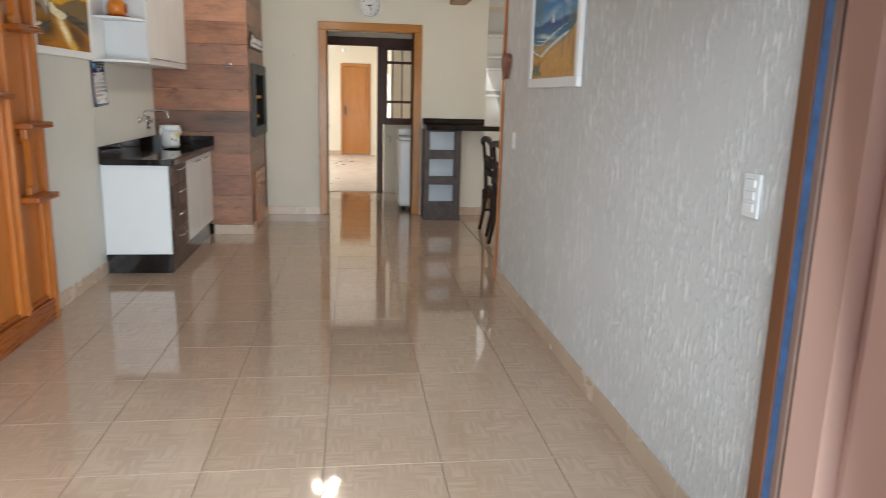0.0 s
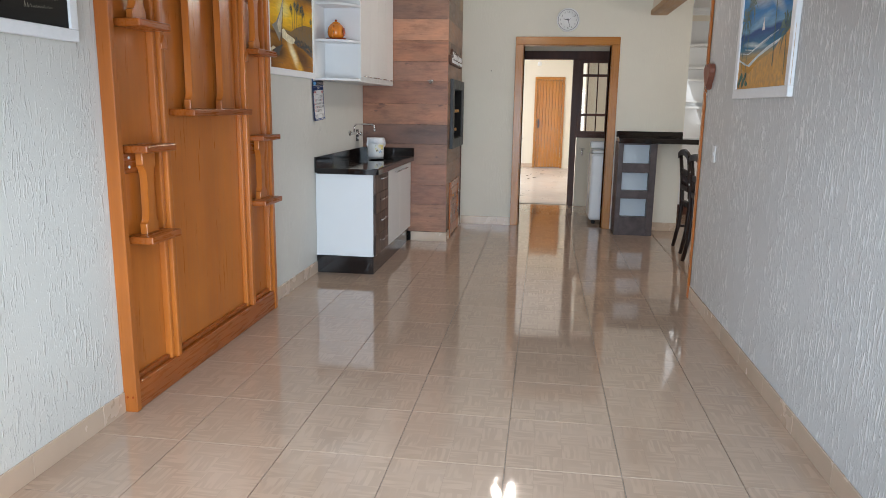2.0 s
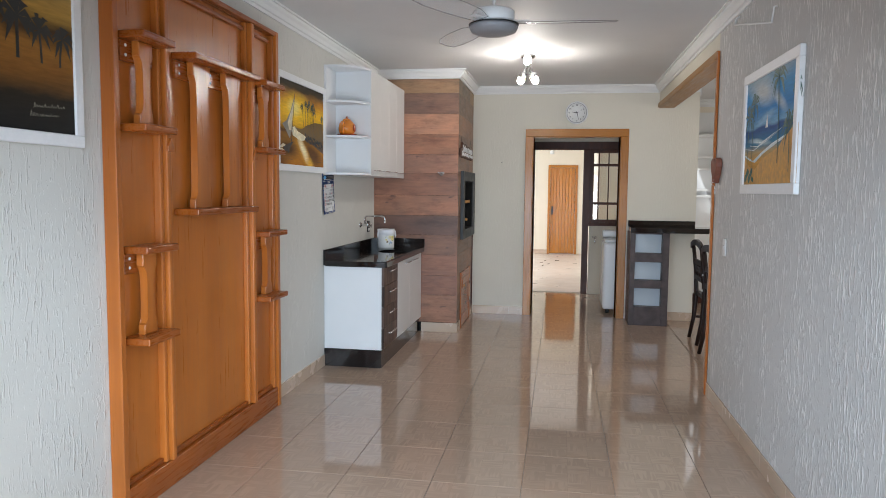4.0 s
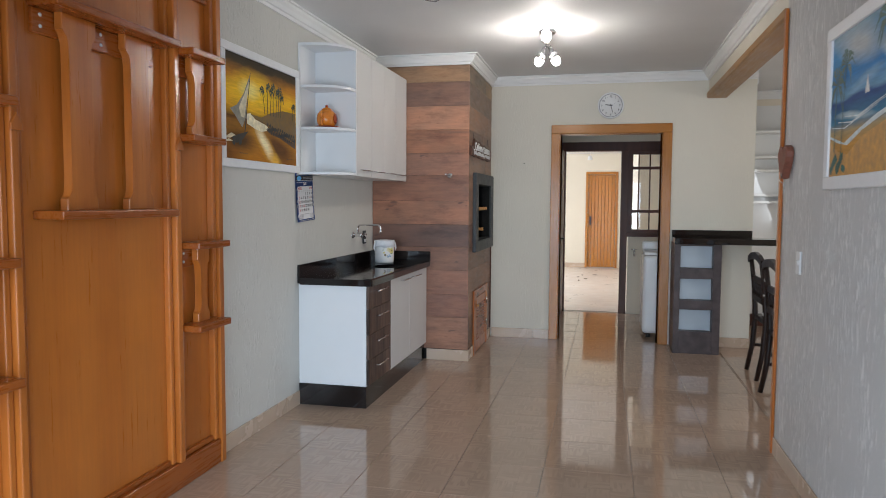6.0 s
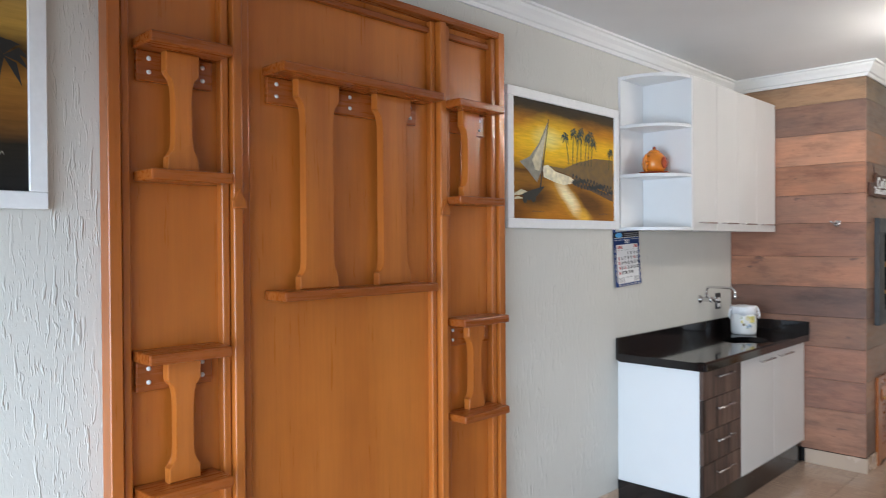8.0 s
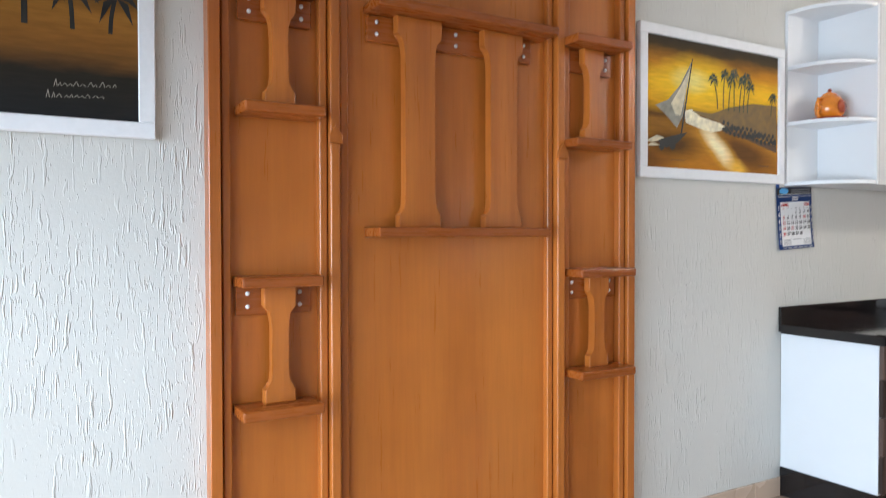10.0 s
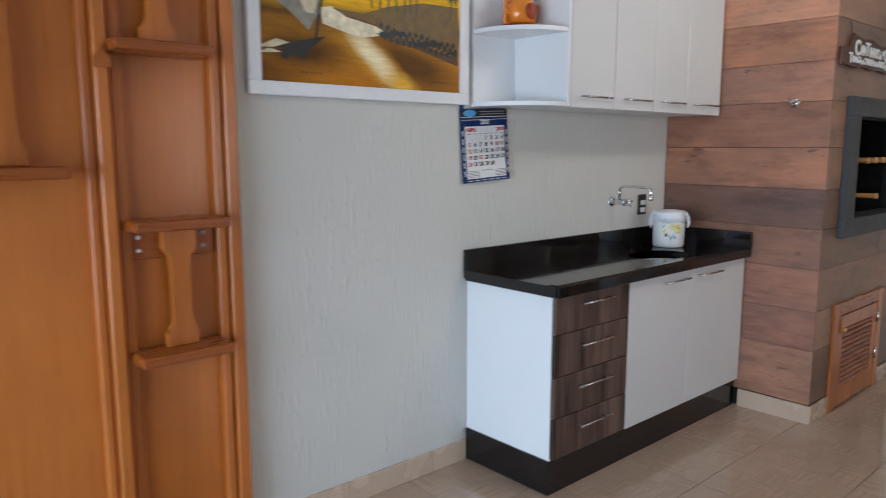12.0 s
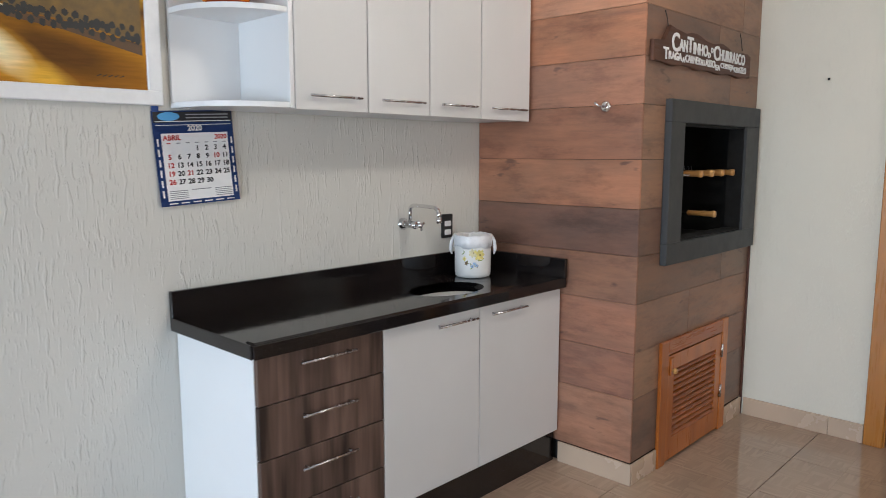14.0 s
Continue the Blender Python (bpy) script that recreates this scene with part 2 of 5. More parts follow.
SLATE_WOOD = wood("dark_grey_laminate", (0.06, 0.045, 0.045), (0.10, 0.078, 0.078), "y", 0.4, 0.0, 1.5)
GRANITE = speckled("black_granite", (0.010, 0.008, 0.008), (0.08, 0.062, 0.06))
LACQUER = smooth_paint("white_lacquer", (0.80, 0.80, 0.80), 0.32)
DOOR_GREY = smooth_paint("pale_grey_door_laminate", (0.645, 0.64, 0.63), 0.4)
FRAME_WHITE = plain("white_picture_frame", (0.82, 0.82, 0.82), 0.4, 0, 0.03, 40)
CHROME = plain("chrome", (0.75, 0.75, 0.76), 0.12, 1.0, 0.04)
STEEL = plain("brushed_steel", (0.6, 0.6, 0.61), 0.25, 1.0, 0.08, 60)
GREY_METAL = plain("charcoal_metal", (0.040, 0.042, 0.044), 0.5, 0.1, 0.12, 12)
SOOT = plain("sooty_brick", (0.005, 0.0045, 0.004), 0.95, 0, 0.4, 18)
HANDLE_WOOD = wood("turned_pale_wood", (0.50, 0.24, 0.07), (0.62, 0.33, 0.11), "x", 0.4, 0.2)
BLUE_STRIP = plain("strip_blue", (0.06, 0.16, 0.36), 0.35, 0, 0.3, 30)
BRONZE = plain("bronze_aluminium", (0.34, 0.22, 0.18), 0.4, 0.3, 0.08)
PLASTIC = plain("white_plastic", (0.78, 0.78, 0.77), 0.35, 0, 0.02)
BLACK_PLASTIC = plain("black_plastic", (0.02, 0.02, 0.02), 0.4)
APPLIANCE = plain("white_enamel", (0.80, 0.81, 0.82), 0.2, 0, 0.02, 5)
FROST = plain("pale_blue_frosted_panel", (0.55, 0.62, 0.68), 0.35, 0, 0.04, 4)
BULB = glow("lit_bulb", (1.0, 0.98, 0.94), 45.0)
GLASS = clear("window_glass")
ACRYLIC = see_through("clear_acrylic", (0.85, 0.86, 0.87), 0.16)
ORANGE_GLAZE = plain("orange_ceramic_glaze", (0.72, 0.22, 0.015), 0.12, 0, 0.12, 18, 0.6)
RED_GLAZE = plain("red_brown_glaze", (0.33, 0.05, 0.01), 0.2)
CLAY = plain("terracotta_brown_leather", (0.22, 0.075, 0.045), 0.55, 0, 0.2, 40)
PAPER = plain("white_paper", (0.80, 0.80, 0.80), 0.7, 0, 0.02)
BLUE_INK = plain("blue_ink", (0.012, 0.06, 0.25), 0.5, 0, 0.05)
DARK_INK = plain("black_ink", (0.015, 0.015, 0.02), 0.6)
RED_INK = plain("red_ink", (0.55, 0.03, 0.03), 0.6)
SKY_INK = plain("light_blue_ink", (0.10, 0.40, 0.75), 0.5)
GREY_INK = plain("grey_ink", (0.30, 0.30, 0.32), 0.6)
CONCRETE = plain("outdoor_concrete", (0.42, 0.40, 0.37), 0.85, 0, 0.15, 2)

# ---- building helpers ----
BASE = {}


def thing(name, base, label, category, group="", kind=""):
    ob = new(name)
    ob.empty_display_size = 0.1
    ob.location = true(base)
    BASE[ob.name] = true(base)
    return tagged(ob, label, category, group, kind)


def mesh_of(name, bm, material):
    me = bpy.data.meshes.new(name)
    bmesh.ops.recalc_face_normals(bm, faces=bm.faces)
    bm.to_mesh(me)
    bm.free()
    me.materials.append(material)
    return me


def part(name, bm, material, parent, label=""):
    """Links a bmesh, drawn on the plan, as one mesh under a thing or part (a base of None: drawn about the thing itself)."""
    base = BASE[parent.name]
    if base is not None:
        for v in bm.verts:
            v.co = true(v.co) - base
    ob = new(name, mesh_of(name, bm, material))
    ob.parent = parent
    BASE[ob.name] = base
    return tagged(ob, label)


def single(name, bm, material, label, category="", group="", kind=""):
    """A thing or piece of the setting that is one mesh, drawn on the plan."""
    for v in bm.verts:
        v.co = true(v.co)
    ob = new(name, mesh_of(name, bm, material))
    BASE[ob.name] = Vector((0, 0, 0))
    return tagged(ob, label, category, group, kind)


def box(x0, x1, y0, y1, z0, z1, bevel=0.0, bm=None, seg=1):
    out = bm or bmesh.new()
    b = bmesh.new() if bm else out
    m = Matrix.LocRotScale(((x0 + x1) / 2, (y0 + y1) / 2, (z0 + z1) / 2), None, (abs(x1 - x0), abs(y1 - y0), abs(z1 - z0)))
    bmesh.ops.create_cube(b, size=1, matrix=m)
    if bevel:
        bmesh.ops.bevel(b, geom=b.edges[:], offset=bevel, segments=seg, affect="EDGES", profile=0.5)
    if bm:
        merge(out, b)
    return out


def merge(a, b):
    me = bpy.data.meshes.new("tmp")
    b.to_mesh(me)
    b.free()
    a.from_mesh(me)
    bpy.data.meshes.remove(me)
    return a


def boxes(rows, bevel=0.0):
    bm = bmesh.new()
    for r in rows:
        box(*r, bevel, bm)
    return bm


def lathe(profile, centre, axis="z", n=28, cap=True):
    """Turned solid: profile rows of (radius, height)."""
    bm = bmesh.new()
    rings = []
    for r, h in profile:
        ring = []
        for i in range(n):
            a = 2 * math.pi * i / n
            c, s = r * math.cos(a), r * math.sin(a)
            p = {"z": (c, s, h), "x": (h, c, s), "y": (c, h, s)}[axis]
            ring.append(bm.verts.new(Vector(p) + Vector(centre)))
        rings.append(ring)
    for a, b in zip(rings, rings[1:]):
        for i in range(n):
            bm.faces.new((a[i], a[(i + 1) % n], b[(i + 1) % n], b[i]))
    for ring in (rings[0], rings[-1]) if cap else ():
        bm.faces.new(ring)
    for f in bm.faces:
        f.smooth = True
    return bm


def tube(points, r, n=10, bm=None):
    bm = bm or bmesh.new()
    pts = [Vector(p) for p in points]
    rings = []
    for i, p in enumerate(pts):
        d = (pts[min(i + 1, len(pts) - 1)] - pts[max(i - 1, 0)]).normalized()
        u = d.orthogonal().normalized()
        if rings:
            u = (last - d * last.dot(d)).normalized()
        last = u
        w = d.cross(u)
        rr = r[i] if isinstance(r, (list, tuple)) else r
        rings.append([bm.verts.new(p + rr * (math.cos(2 * math.pi * k / n) * u + math.sin(2 * math.pi * k / n) * w)) for k in range(n)])
    for a, b in zip(rings, rings[1:]):
        for i in range(n):
            f = bm.faces.new((a[i], a[(i + 1) % n], b[(i + 1) % n], b[i]))
            f.smooth = True
    bm.faces.new(rings[0])
    bm.faces.new(rings[-1])
    return bm


def slab(outline, plane, a, b, bevel=0.0, bm=None):
    """An outline of 2D points pushed from a to b along the axis that plane leaves out ('yz', 'xz' or 'xy')."""
    out = bm or bmesh.new()
    bm2 = bmesh.new()

    def at(p, d):
        return {"yz": (d, p[0], p[1]), "xz": (p[0], d, p[1]), "xy": (p[0], p[1], d)}[plane]

    lo = [bm2.verts.new(at(p, a)) for p in outline]
    hi = [bm2.verts.new(at(p, b)) for p in outline]
    f0, f1 = bm2.faces.new(lo), bm2.faces.new(hi)
    for i in range(len(lo)):
        j = (i + 1) % len(lo)
        bm2.faces.new((lo[i], lo[j], hi[j], hi[i]))
    if bevel:
        edges = list(set(f0.edges) | set(f1.edges))
        bmesh.ops.bevel(bm2, geom=edges, offset=bevel, segments=2, affect="EDGES", profile=0.5)
    return merge(out, bm2)


def flat(outline, plane, d, bm=None):
    """A paint-thin shape lying on a flat thing."""
    bm = bm or bmesh.new()
    at = {"yz": lambda p: (d, p[0], p[1]), "xz": lambda p: (p[0], d, p[1]), "xy": lambda p: (p[0], p[1], d)}[plane]
    bm.faces.new([bm.verts.new(at(p)) for p in outline])
    return bm


def lettering(name, text, size, m, material, parent, thick=0.0, align="CENTER", bold=0.0):
    """Writing as a mesh: the text's own x and y axes are placed by m."""
    c = bpy.data.curves.new(name, "FONT")
    c.body, c.size, c.extrude, c.align_x, c.offset = text, size, thick, align, bold
    c.resolution_u = 3
    ob = bpy.data.objects.new(name, c)
    scene.collection.objects.link(ob)
    dg = bpy.context.evaluated_depsgraph_get()
    me = bpy.data.meshes.new_from_object(ob.evaluated_get(dg))
    bpy.data.objects.remove(ob)
    bm = bmesh.new()
    bm.from_mesh(me)
    bpy.data.meshes.remove(me)
    bm.transform(m)
    return part(name, bm, material, parent)


FACE_X = Matrix(((0, 0, 1, 0), (1, 0, 0, 0), (0, 1, 0, 0), (0, 0, 0, 1)))     # read from +x, running along +y
FACE_MY = Matrix(((1, 0, 0, 0), (0, 0, -1, 0), (0, 1, 0, 0), (0, 0, 0, 1)))   # read from -y, running along +x

W, B, H, F = 3.11, 8.655, 2.715, 1.87   # right wall, back wall, ceiling, inner face of the front
CR = 2.625                            # underside of the crown moulding

# ---- structure ----
single("ground", box(-60, 60, -60, 60, -0.35, -0.12), CONCRETE, "grey concrete ground outside the house", "ground", kind="structure")
floor = single("floor", box(-0.2, 6.6, -2.0, 10.8, -0.12, -0.006), GROUT, "beige glazed ceramic tile floor with dark grout", "floor", kind="structure")
single("garage_floor", box(-1.6, 4.2, 10.8, 17.6, -0.12, -0.002), TILE_PALE, "pale glossy tile floor beyond the doorway", "floor", kind="structure")
single("wall_left", box(-0.2, 0.0, 1.6, B, 0, H), PLASTER, "cream scratched plaster wall", "wall", kind="structure")
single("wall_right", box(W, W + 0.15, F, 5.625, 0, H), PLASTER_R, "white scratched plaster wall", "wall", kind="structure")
single("wall_right_header", box(W, W + 0.15, 5.625, B, 2.48, H), PLASTER_SOFT, "cream plaster header over the wide opening", "wall", kind="structure")
single("wall_back", boxes([(-0.2, 1.63, B, B + 0.15, 0, H), (2.705, 3.56, B, B + 0.15, 0, H), (1.63, 2.705, B, B + 0.15, 2.13, H)]), PLASTER_SOFT,
       "cream plaster wall with a doorway", "wall", kind="structure")
single("ceiling", box(-0.2, W + 0.15, F - 0.27, B + 0.15, H, H + 0.12), WHITE, "smooth white painted ceiling", "ceiling", kind="structure")
single("wall_front", boxes([(-1.5, 0.0, F - 0.27, F - 0.15, -0.1, 3.0), (W + 0.0, 6.6, F - 0.27, F - 0.15, -0.1, 3.0), (0.0, W + 0.0, F - 0.27, F - 0.15, 2.35, 3.0)]), SALMON,
       "salmon painted outside wall with a wide entrance", "wall", kind="structure")
single("wall_front_lining", box(0.0, W, F - 0.15, F, 2.35, H), PLASTER, "cream plaster lintel over the entrance", "wall", kind="structure")

# dining space beyond the wide opening
single("wall_dining_near", box(W + 0.15, 6.6, 4.2, 4.35, 0, H), CREAM, "cream painted wall", "wall", kind="structure")
single("wall_dining_side", boxes([(6.45, 6.6, 4.35, 10.3, 0, 0.9), (6.45, 6.6, 4.35, 10.3, 2.1, H), (6.45, 6.6, 4.35, 5.4, 0.9, 2.1), (6.45, 6.6, 7.8, 10.3, 0.9, 2.1)]), CREAM,
       "cream wall with a wide window", "wall", kind="structure")
single("wall_dining_far", box(3.42, 6.6, 10.15, 10.3, 0, H), CREAM, "cream painted wall behind shelves", "wall", kind="structure")
single("wall_dining_return", box(3.42, 3.56, B + 0.15, 10.15, 0, H), CREAM, "cream painted return wall", "wall", kind="structure")
single("ceiling_dining", box(W + 0.15, 6.6, 4.2, 10.3, H, H + 0.12), WHITE, "white painted ceiling", "ceiling", kind="structure")

# laundry passage behind the doorway
single("wall_laundry_left", box(1.30, 1.42, B + 0.15, 10.66, 0, 2.6), CREAM, "cream painted wall", "wall", kind="structure")
single("wall_laundry_far", boxes([(1.30, 1.54, 10.66, 10.78, 0, 2.6), (1.54, 3.60, 10.66, 10.78, 2.20, 2.6), (2.42, 3.60, 10.66, 10.78, 0, 1.0), (3.2, 3.60, 10.66, 10.78, 1.0, 2.20)]), CREAM,
       "cream wall with a dark framed door and window", "wall", kind="structure")
single("ceiling_laundry", box(1.30, 3.60, B + 0.15, 10.78, 2.6, 2.7), WHITE, "white painted ceiling", "ceiling", kind="structure")

# garage at the far end
single("wall_garage_far", boxes([(-1.6, 1.745, 17.4, 17.55, 0, 2.5), (2.34, 4.2, 17.4, 17.55, 0, 2.5), (1.745, 2.34, 17.4, 17.55, 2.04, 2.5)]), CREAM, "cream painted far wall", "wall", kind="structure")
single("wall_garage_right", box(2.62, 2.74, 12.6, 17.4, 0, 2.5), CREAM, "cream painted wall", "wall", kind="structure")
single("wall_garage_side", box(4.05, 4.2, 10.78, 12.6, 0, 2.5), CREAM, "cream painted wall", "wall", kind="structure")
single("wall_garage_step", box(2.74, 4.2, 12.6, 12.72, 0, 2.5), CREAM, "cream painted wall", "wall", kind="structure")
single("wall_garage_left", boxes([(-1.6, -1.45, 10.8, 11.8, 0, 2.5), (-1.6, -1.45, 16.2, 17.4, 0, 2.5), (-1.6, -1.45, 11.8, 16.2, 2.3, 2.5)]), CREAM, "cream wall with a wide opening", "wall", kind="structure")
single("wall_garage_near", box(-1.6, 1.30, 10.66, 10.78, 0, 2.6), CREAM, "cream painted wall", "wall", kind="structure")
single("ceiling_garage", box(-1.6, 4.2, 10.78, 17.55, 2.5, 2.62), WHITE, "white painted ceiling", "ceiling", kind="structure")


def crown_run(name, p, q, out, m0=0, m1=0):
    """Stepped moulding from p to q under the ceiling; out is the way into the room; m0 and m1 mitre its ends (+1 outer corner, -1 inner)."""
    prof = [(0.0, 0.0), (0.012, 0.0), (0.018, 0.018), (0.030, 0.022), (0.042, 0.045), (0.058, 0.062), (0.062, 0.076), (0.078, 0.078), (0.078, 0.0895), (0.0, 0.0895)]
    bm = bmesh.new()
    ends = []
    u = (Vector(q) - Vector(p)).normalized()
    for e, m in ((p, -m0), (q, m1)):
        ends.append([bm.verts.new((e[0] + out[0] * a + u.x * m * a, e[1] + out[1] * a + u.y * m * a, CR + h)) for a, h in prof])
    n = len(prof)
    for i in range(n):
        j = (i + 1) % n
        bm.faces.new((ends[0][i], ends[0][j], ends[1][j], ends[1][i]))
    bm.faces.new(ends[0])
    bm.faces.new(ends[1])
    return single(name, bm, CROWN, "white stepped plaster crown moulding", "moulding", kind="structure")


CX, CY = 0.915, 7.442                 # corner of the chimney breast
crown_run("trim_crown_left", (0.001, F), (0.001, CY - 0.001), (1, 0), 0, -1)
crown_run("trim_crown_chimney", (0.001, CY - 0.001), (CX + 0.001, CY - 0.001), (0, -1), -1, 1)
crown_run("trim_crown_chimney_front", (CX + 0.001, CY - 0.001), (CX + 0.001, B - 0.001), (1, 0), 1, -1)
crown_run("trim_crown_back", (CX + 0.001, B - 0.001), (W - 0.001, B - 0.001), (0, -1), -1, -1)
crown_run("trim_crown_right", (W - 0.001, F), (W - 0.001, B - 0.001), (-1, 0), 0, -1)
crown_run("trim_crown_dining", (W + 0.15, B - 0.001), (3.56, B - 0.001), (0, -1))
crown_run("trim_crown_dining_far", (3.56, 10.149), (6.45, 10.149), (0, -1))

# ---- doors, frames and openings ----
def casing(name, x0, x1, y, zt, w, d, mats, label, sides=(1, -1)):
    """Door lining and casings round an opening in a wall that faces -y; y is the wall's near face."""
    t = thing(name, ((x0 + x1) / 2, y, 0), label, "door frame", kind="structure")
    part("jamb", box(x0 - 0.03, x0, y - 0.004, y + 0.154, 0, zt), mats[0], t)
    part("jamb", box(x1, x1 + 0.03, y - 0.004, y + 0.154, 0, zt), mats[0], t)
    part("head_jamb", box(x0 - 0.03, x1 + 0.03, y - 0.004, y + 0.154, zt, zt + 0.03), mats[1], t)
    for s in sides:
        ya, yb = (y - 0.022, y - 0.0035) if s > 0 else (y + 0.1535, y + 0.172)
        part("casing", box(x0 - w, x0 - 0.006, ya, yb, 0, zt + 0.006, 0.004), mats[0], t)
        part("casing", box(x1 + 0.006, x1 + w, ya, yb, 0, zt + 0.006, 0.004), mats[0], t)
        part("head_casing", box(x0 - w, x1 + w, ya, yb, zt + 0.0065, zt + w, 0.004), mats[1], t)
        part("stop_bead", box(x0, x0 + 0.012, y + 0.05, y + 0.11, 0, zt), mats[0], t)
        part("stop_bead", box(x1 - 0.012, x1, y + 0.05, y + 0.11, 0, zt), mats[0], t)
    return t


casing("door_1", 1.65, 2.675, B, 2.118, 0.095, 0.15, (GOLD_Z, GOLD_X), "honey-varnished wooden door frame round an open doorway")

# wide opening: wooden lining
t = thing("opening_lining", (W + 0.07, 5.62, 0), "honey-varnished wooden lining of the wide opening", "door frame", kind="structure")
part("jamb", box(W - 0.012, W + 0.165, 5.627, 5.655, 0, 2.45, 0.003), HONEY_Z, t)
part("jamb_edge", box(W - 0.02, W - 0.003, 5.585, 5.626, 0, 2.495, 0.003), HONEY_Z, t)
part("soffit", box(W - 0.012, W + 0.165, 5.655, B - 0.003, 2.45, 2.475, 0.003), OAK_Y, t)
part("soffit_edge", box(W - 0.02, W - 0.003, 5.627, B - 0.003, 2.456, 2.505, 0.003), OAK_Y, t)

# entrance frame
t = thing("entrance_frame", (W, 1.78, 0), "brown wooden entrance frame with a narrow blue strip", "door frame", kind="structure")
part("jamb", box(W - 0.03, W + 0.08, 1.805, F - 0.002, 0, 2.35, 0.003), FRAME_BROWN, t)
# Narrow glossy blue strip between the jamb and the outer profile.
part("edge_strip", box(W - 0.026, W + 0.05, 1.768, 1.803, 0, 2.35), BLUE_STRIP, t, "narrow upright blue strip")
part("outer_profile", box(W - 0.03, W + 0.05, 1.735, 1.766, 0, 2.35, 0.004), BRONZE, t)
part("outer_profile", box(W - 0.018, W + 0.05, 1.722, 1.734, 0, 2.35), FRAME_BROWN, t)
single("wall_front_reveal", box(W - 0.03, W + 0.12, 1.595, 1.7195, -0.1, 2.35), SALMON, "salmon painted entrance reveal", "wall", kind="structure")
single("wall_front_trim", box(W + 0.03, W + 0.34, 1.575, 1.594, -0.1, 2.6, 0.004), SALMON, "salmon painted band round the entrance", "wall", kind="structure")

# dark door and window at the end of the passage
DY = 10.70
t = thing("door_2", (1.95, DY, 0), "dark brown wooden door frame with an open door", "door", kind="structure")
part("jamb", box(1.54, 1.60, DY - 0.05, DY + 0.09, 0, 2.20, 0.003), DARK_WOOD, t)
part("post", box(2.316, 2.405, DY - 0.05, DY + 0.09, 0, 2.085, 0.003), DARK_WOOD, t)
part("head", box(1.60, 3.22, DY - 0.052, DY + 0.09, 2.085, 2.20, 0.003), DARK_WOOD, t)
leaf = part("leaf", box(1.545, 1.585, 9.72, DY - 0.06, 0.02, 2.08, 0.003), DARK_WOOD, t, "dark brown door standing open")
part("handle", tube([(1.586, 9.80, 0.985), (1.625, 9.80, 0.985), (1.63, 9.82, 0.985), (1.63, 9.92, 0.985)], 0.010), BLACK_PLASTIC, leaf, "black lever handle")
part("key_plate", box(1.5855, 1.592, 9.775, 9.825, 0.90, 1.07, 0.002), BLACK_PLASTIC, leaf)
part("bolt", box(1.5855, 1.61, 9.75, 9.80, 1.62, 1.70, 0.003), BLACK_PLASTIC, leaf)
t = thing("window_1", (2.8, DY, 1.0), "dark brown wooden window with iron bars", "window", kind="structure")
part("window_frame", boxes([(2.405, 2.465, DY - 0.048, DY + 0.06, 1.00, 2.085), (3.14, 3.22, DY - 0.048, DY + 0.06, 1.00, 2.085), (2.465, 3.14, DY - 0.048, DY + 0.06, 2.04, 2.085), (2.465, 3.14, DY - 0.048, DY + 0.06, 1.0, 1.075)]), DARK_WOOD, t)
part("window_sill", box(2.40, 3.22, DY - 0.075, DY - 0.045, 0.985, 1.035, 0.003), DARK_WOOD, t)
for x in (2.54, 2.68, 2.82, 2.96, 3.08):
    part("bar", tube([(x, DY, 1.06), (x, DY, 2.05)], 0.009, 6), DARK_WOOD, t)
for z in (1.31, 1.865):
    part("glazing_bar", box(2.46, 3.15, DY - 0.02, DY + 0.02, z - 0.018, z + 0.018), DARK_WOOD, t)
pane = part("pane", box(2.46, 3.15, DY + 0.028, DY + 0.033, 1.06, 2.05), GLASS, t)
pane.visible_shadow = False

# plank door at the far end of the garage
t = thing("door_3", (2.02, 17.42, 0), "honey-coloured vertical plank door, closed", "door", kind="structure")
for i in range(8):
    x = 1.748 + i * 0.0737
    part("plank", box(x, x + 0.071, 17.41, 17.45, 0.01, 2.03, 0.005), GOLD_Z, t)
part("casing", box(1.69, 1.745, 17.375, 17.399, 0, 2.10, 0.004), GOLD_Z, t)
part("casing", box(2.34, 2.395, 17.375, 17.399, 0, 2.10, 0.004), GOLD_Z, t)
part("head_casing", box(1.745, 2.34, 17.375, 17.399, 2.04, 2.10, 0.004), GOLD_X, t)
part("handle", box(1.78, 1.82, 17.36, 17.41, 0.92, 1.12, 0.004), BLACK_PLASTIC, t)

# ---- fold-down wall bed ----
PY0, PY1, PT = 2.940, 4.752, 2.515
FD = 0.068
bed = thing("wall_bed", (0.05, 3.82, 0), "honey-varnished wooden fold-down bed closed against the wall", "wall bed")
board = part("side_board", box(0.001, FD, PY0, PY0 + 0.038, 0, PT, 0.003), HONEY_Z, bed)
for x in (0.022, 0.050):
    part("screw_plug", lathe([(0.005, 0.0), (0.005, -0.0012), (0.002, -0.0016)], (x, PY0, 0.062), "y", 10), RED_GLAZE, board, "dark screw plug")
part("side_board", box(0.001, FD, PY1 - 0.042, PY1, 0, PT, 0.003), HONEY_Z, bed)
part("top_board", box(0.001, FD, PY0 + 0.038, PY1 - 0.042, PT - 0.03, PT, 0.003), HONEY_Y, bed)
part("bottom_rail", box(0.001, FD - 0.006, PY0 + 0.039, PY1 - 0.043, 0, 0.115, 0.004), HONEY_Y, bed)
part("back_panel", box(0.002, 0.016, PY0 + 0.038, PY1 - 0.042, 0.115, PT - 0.03), PANEL_WOOD, bed, "large honey veneer panel")
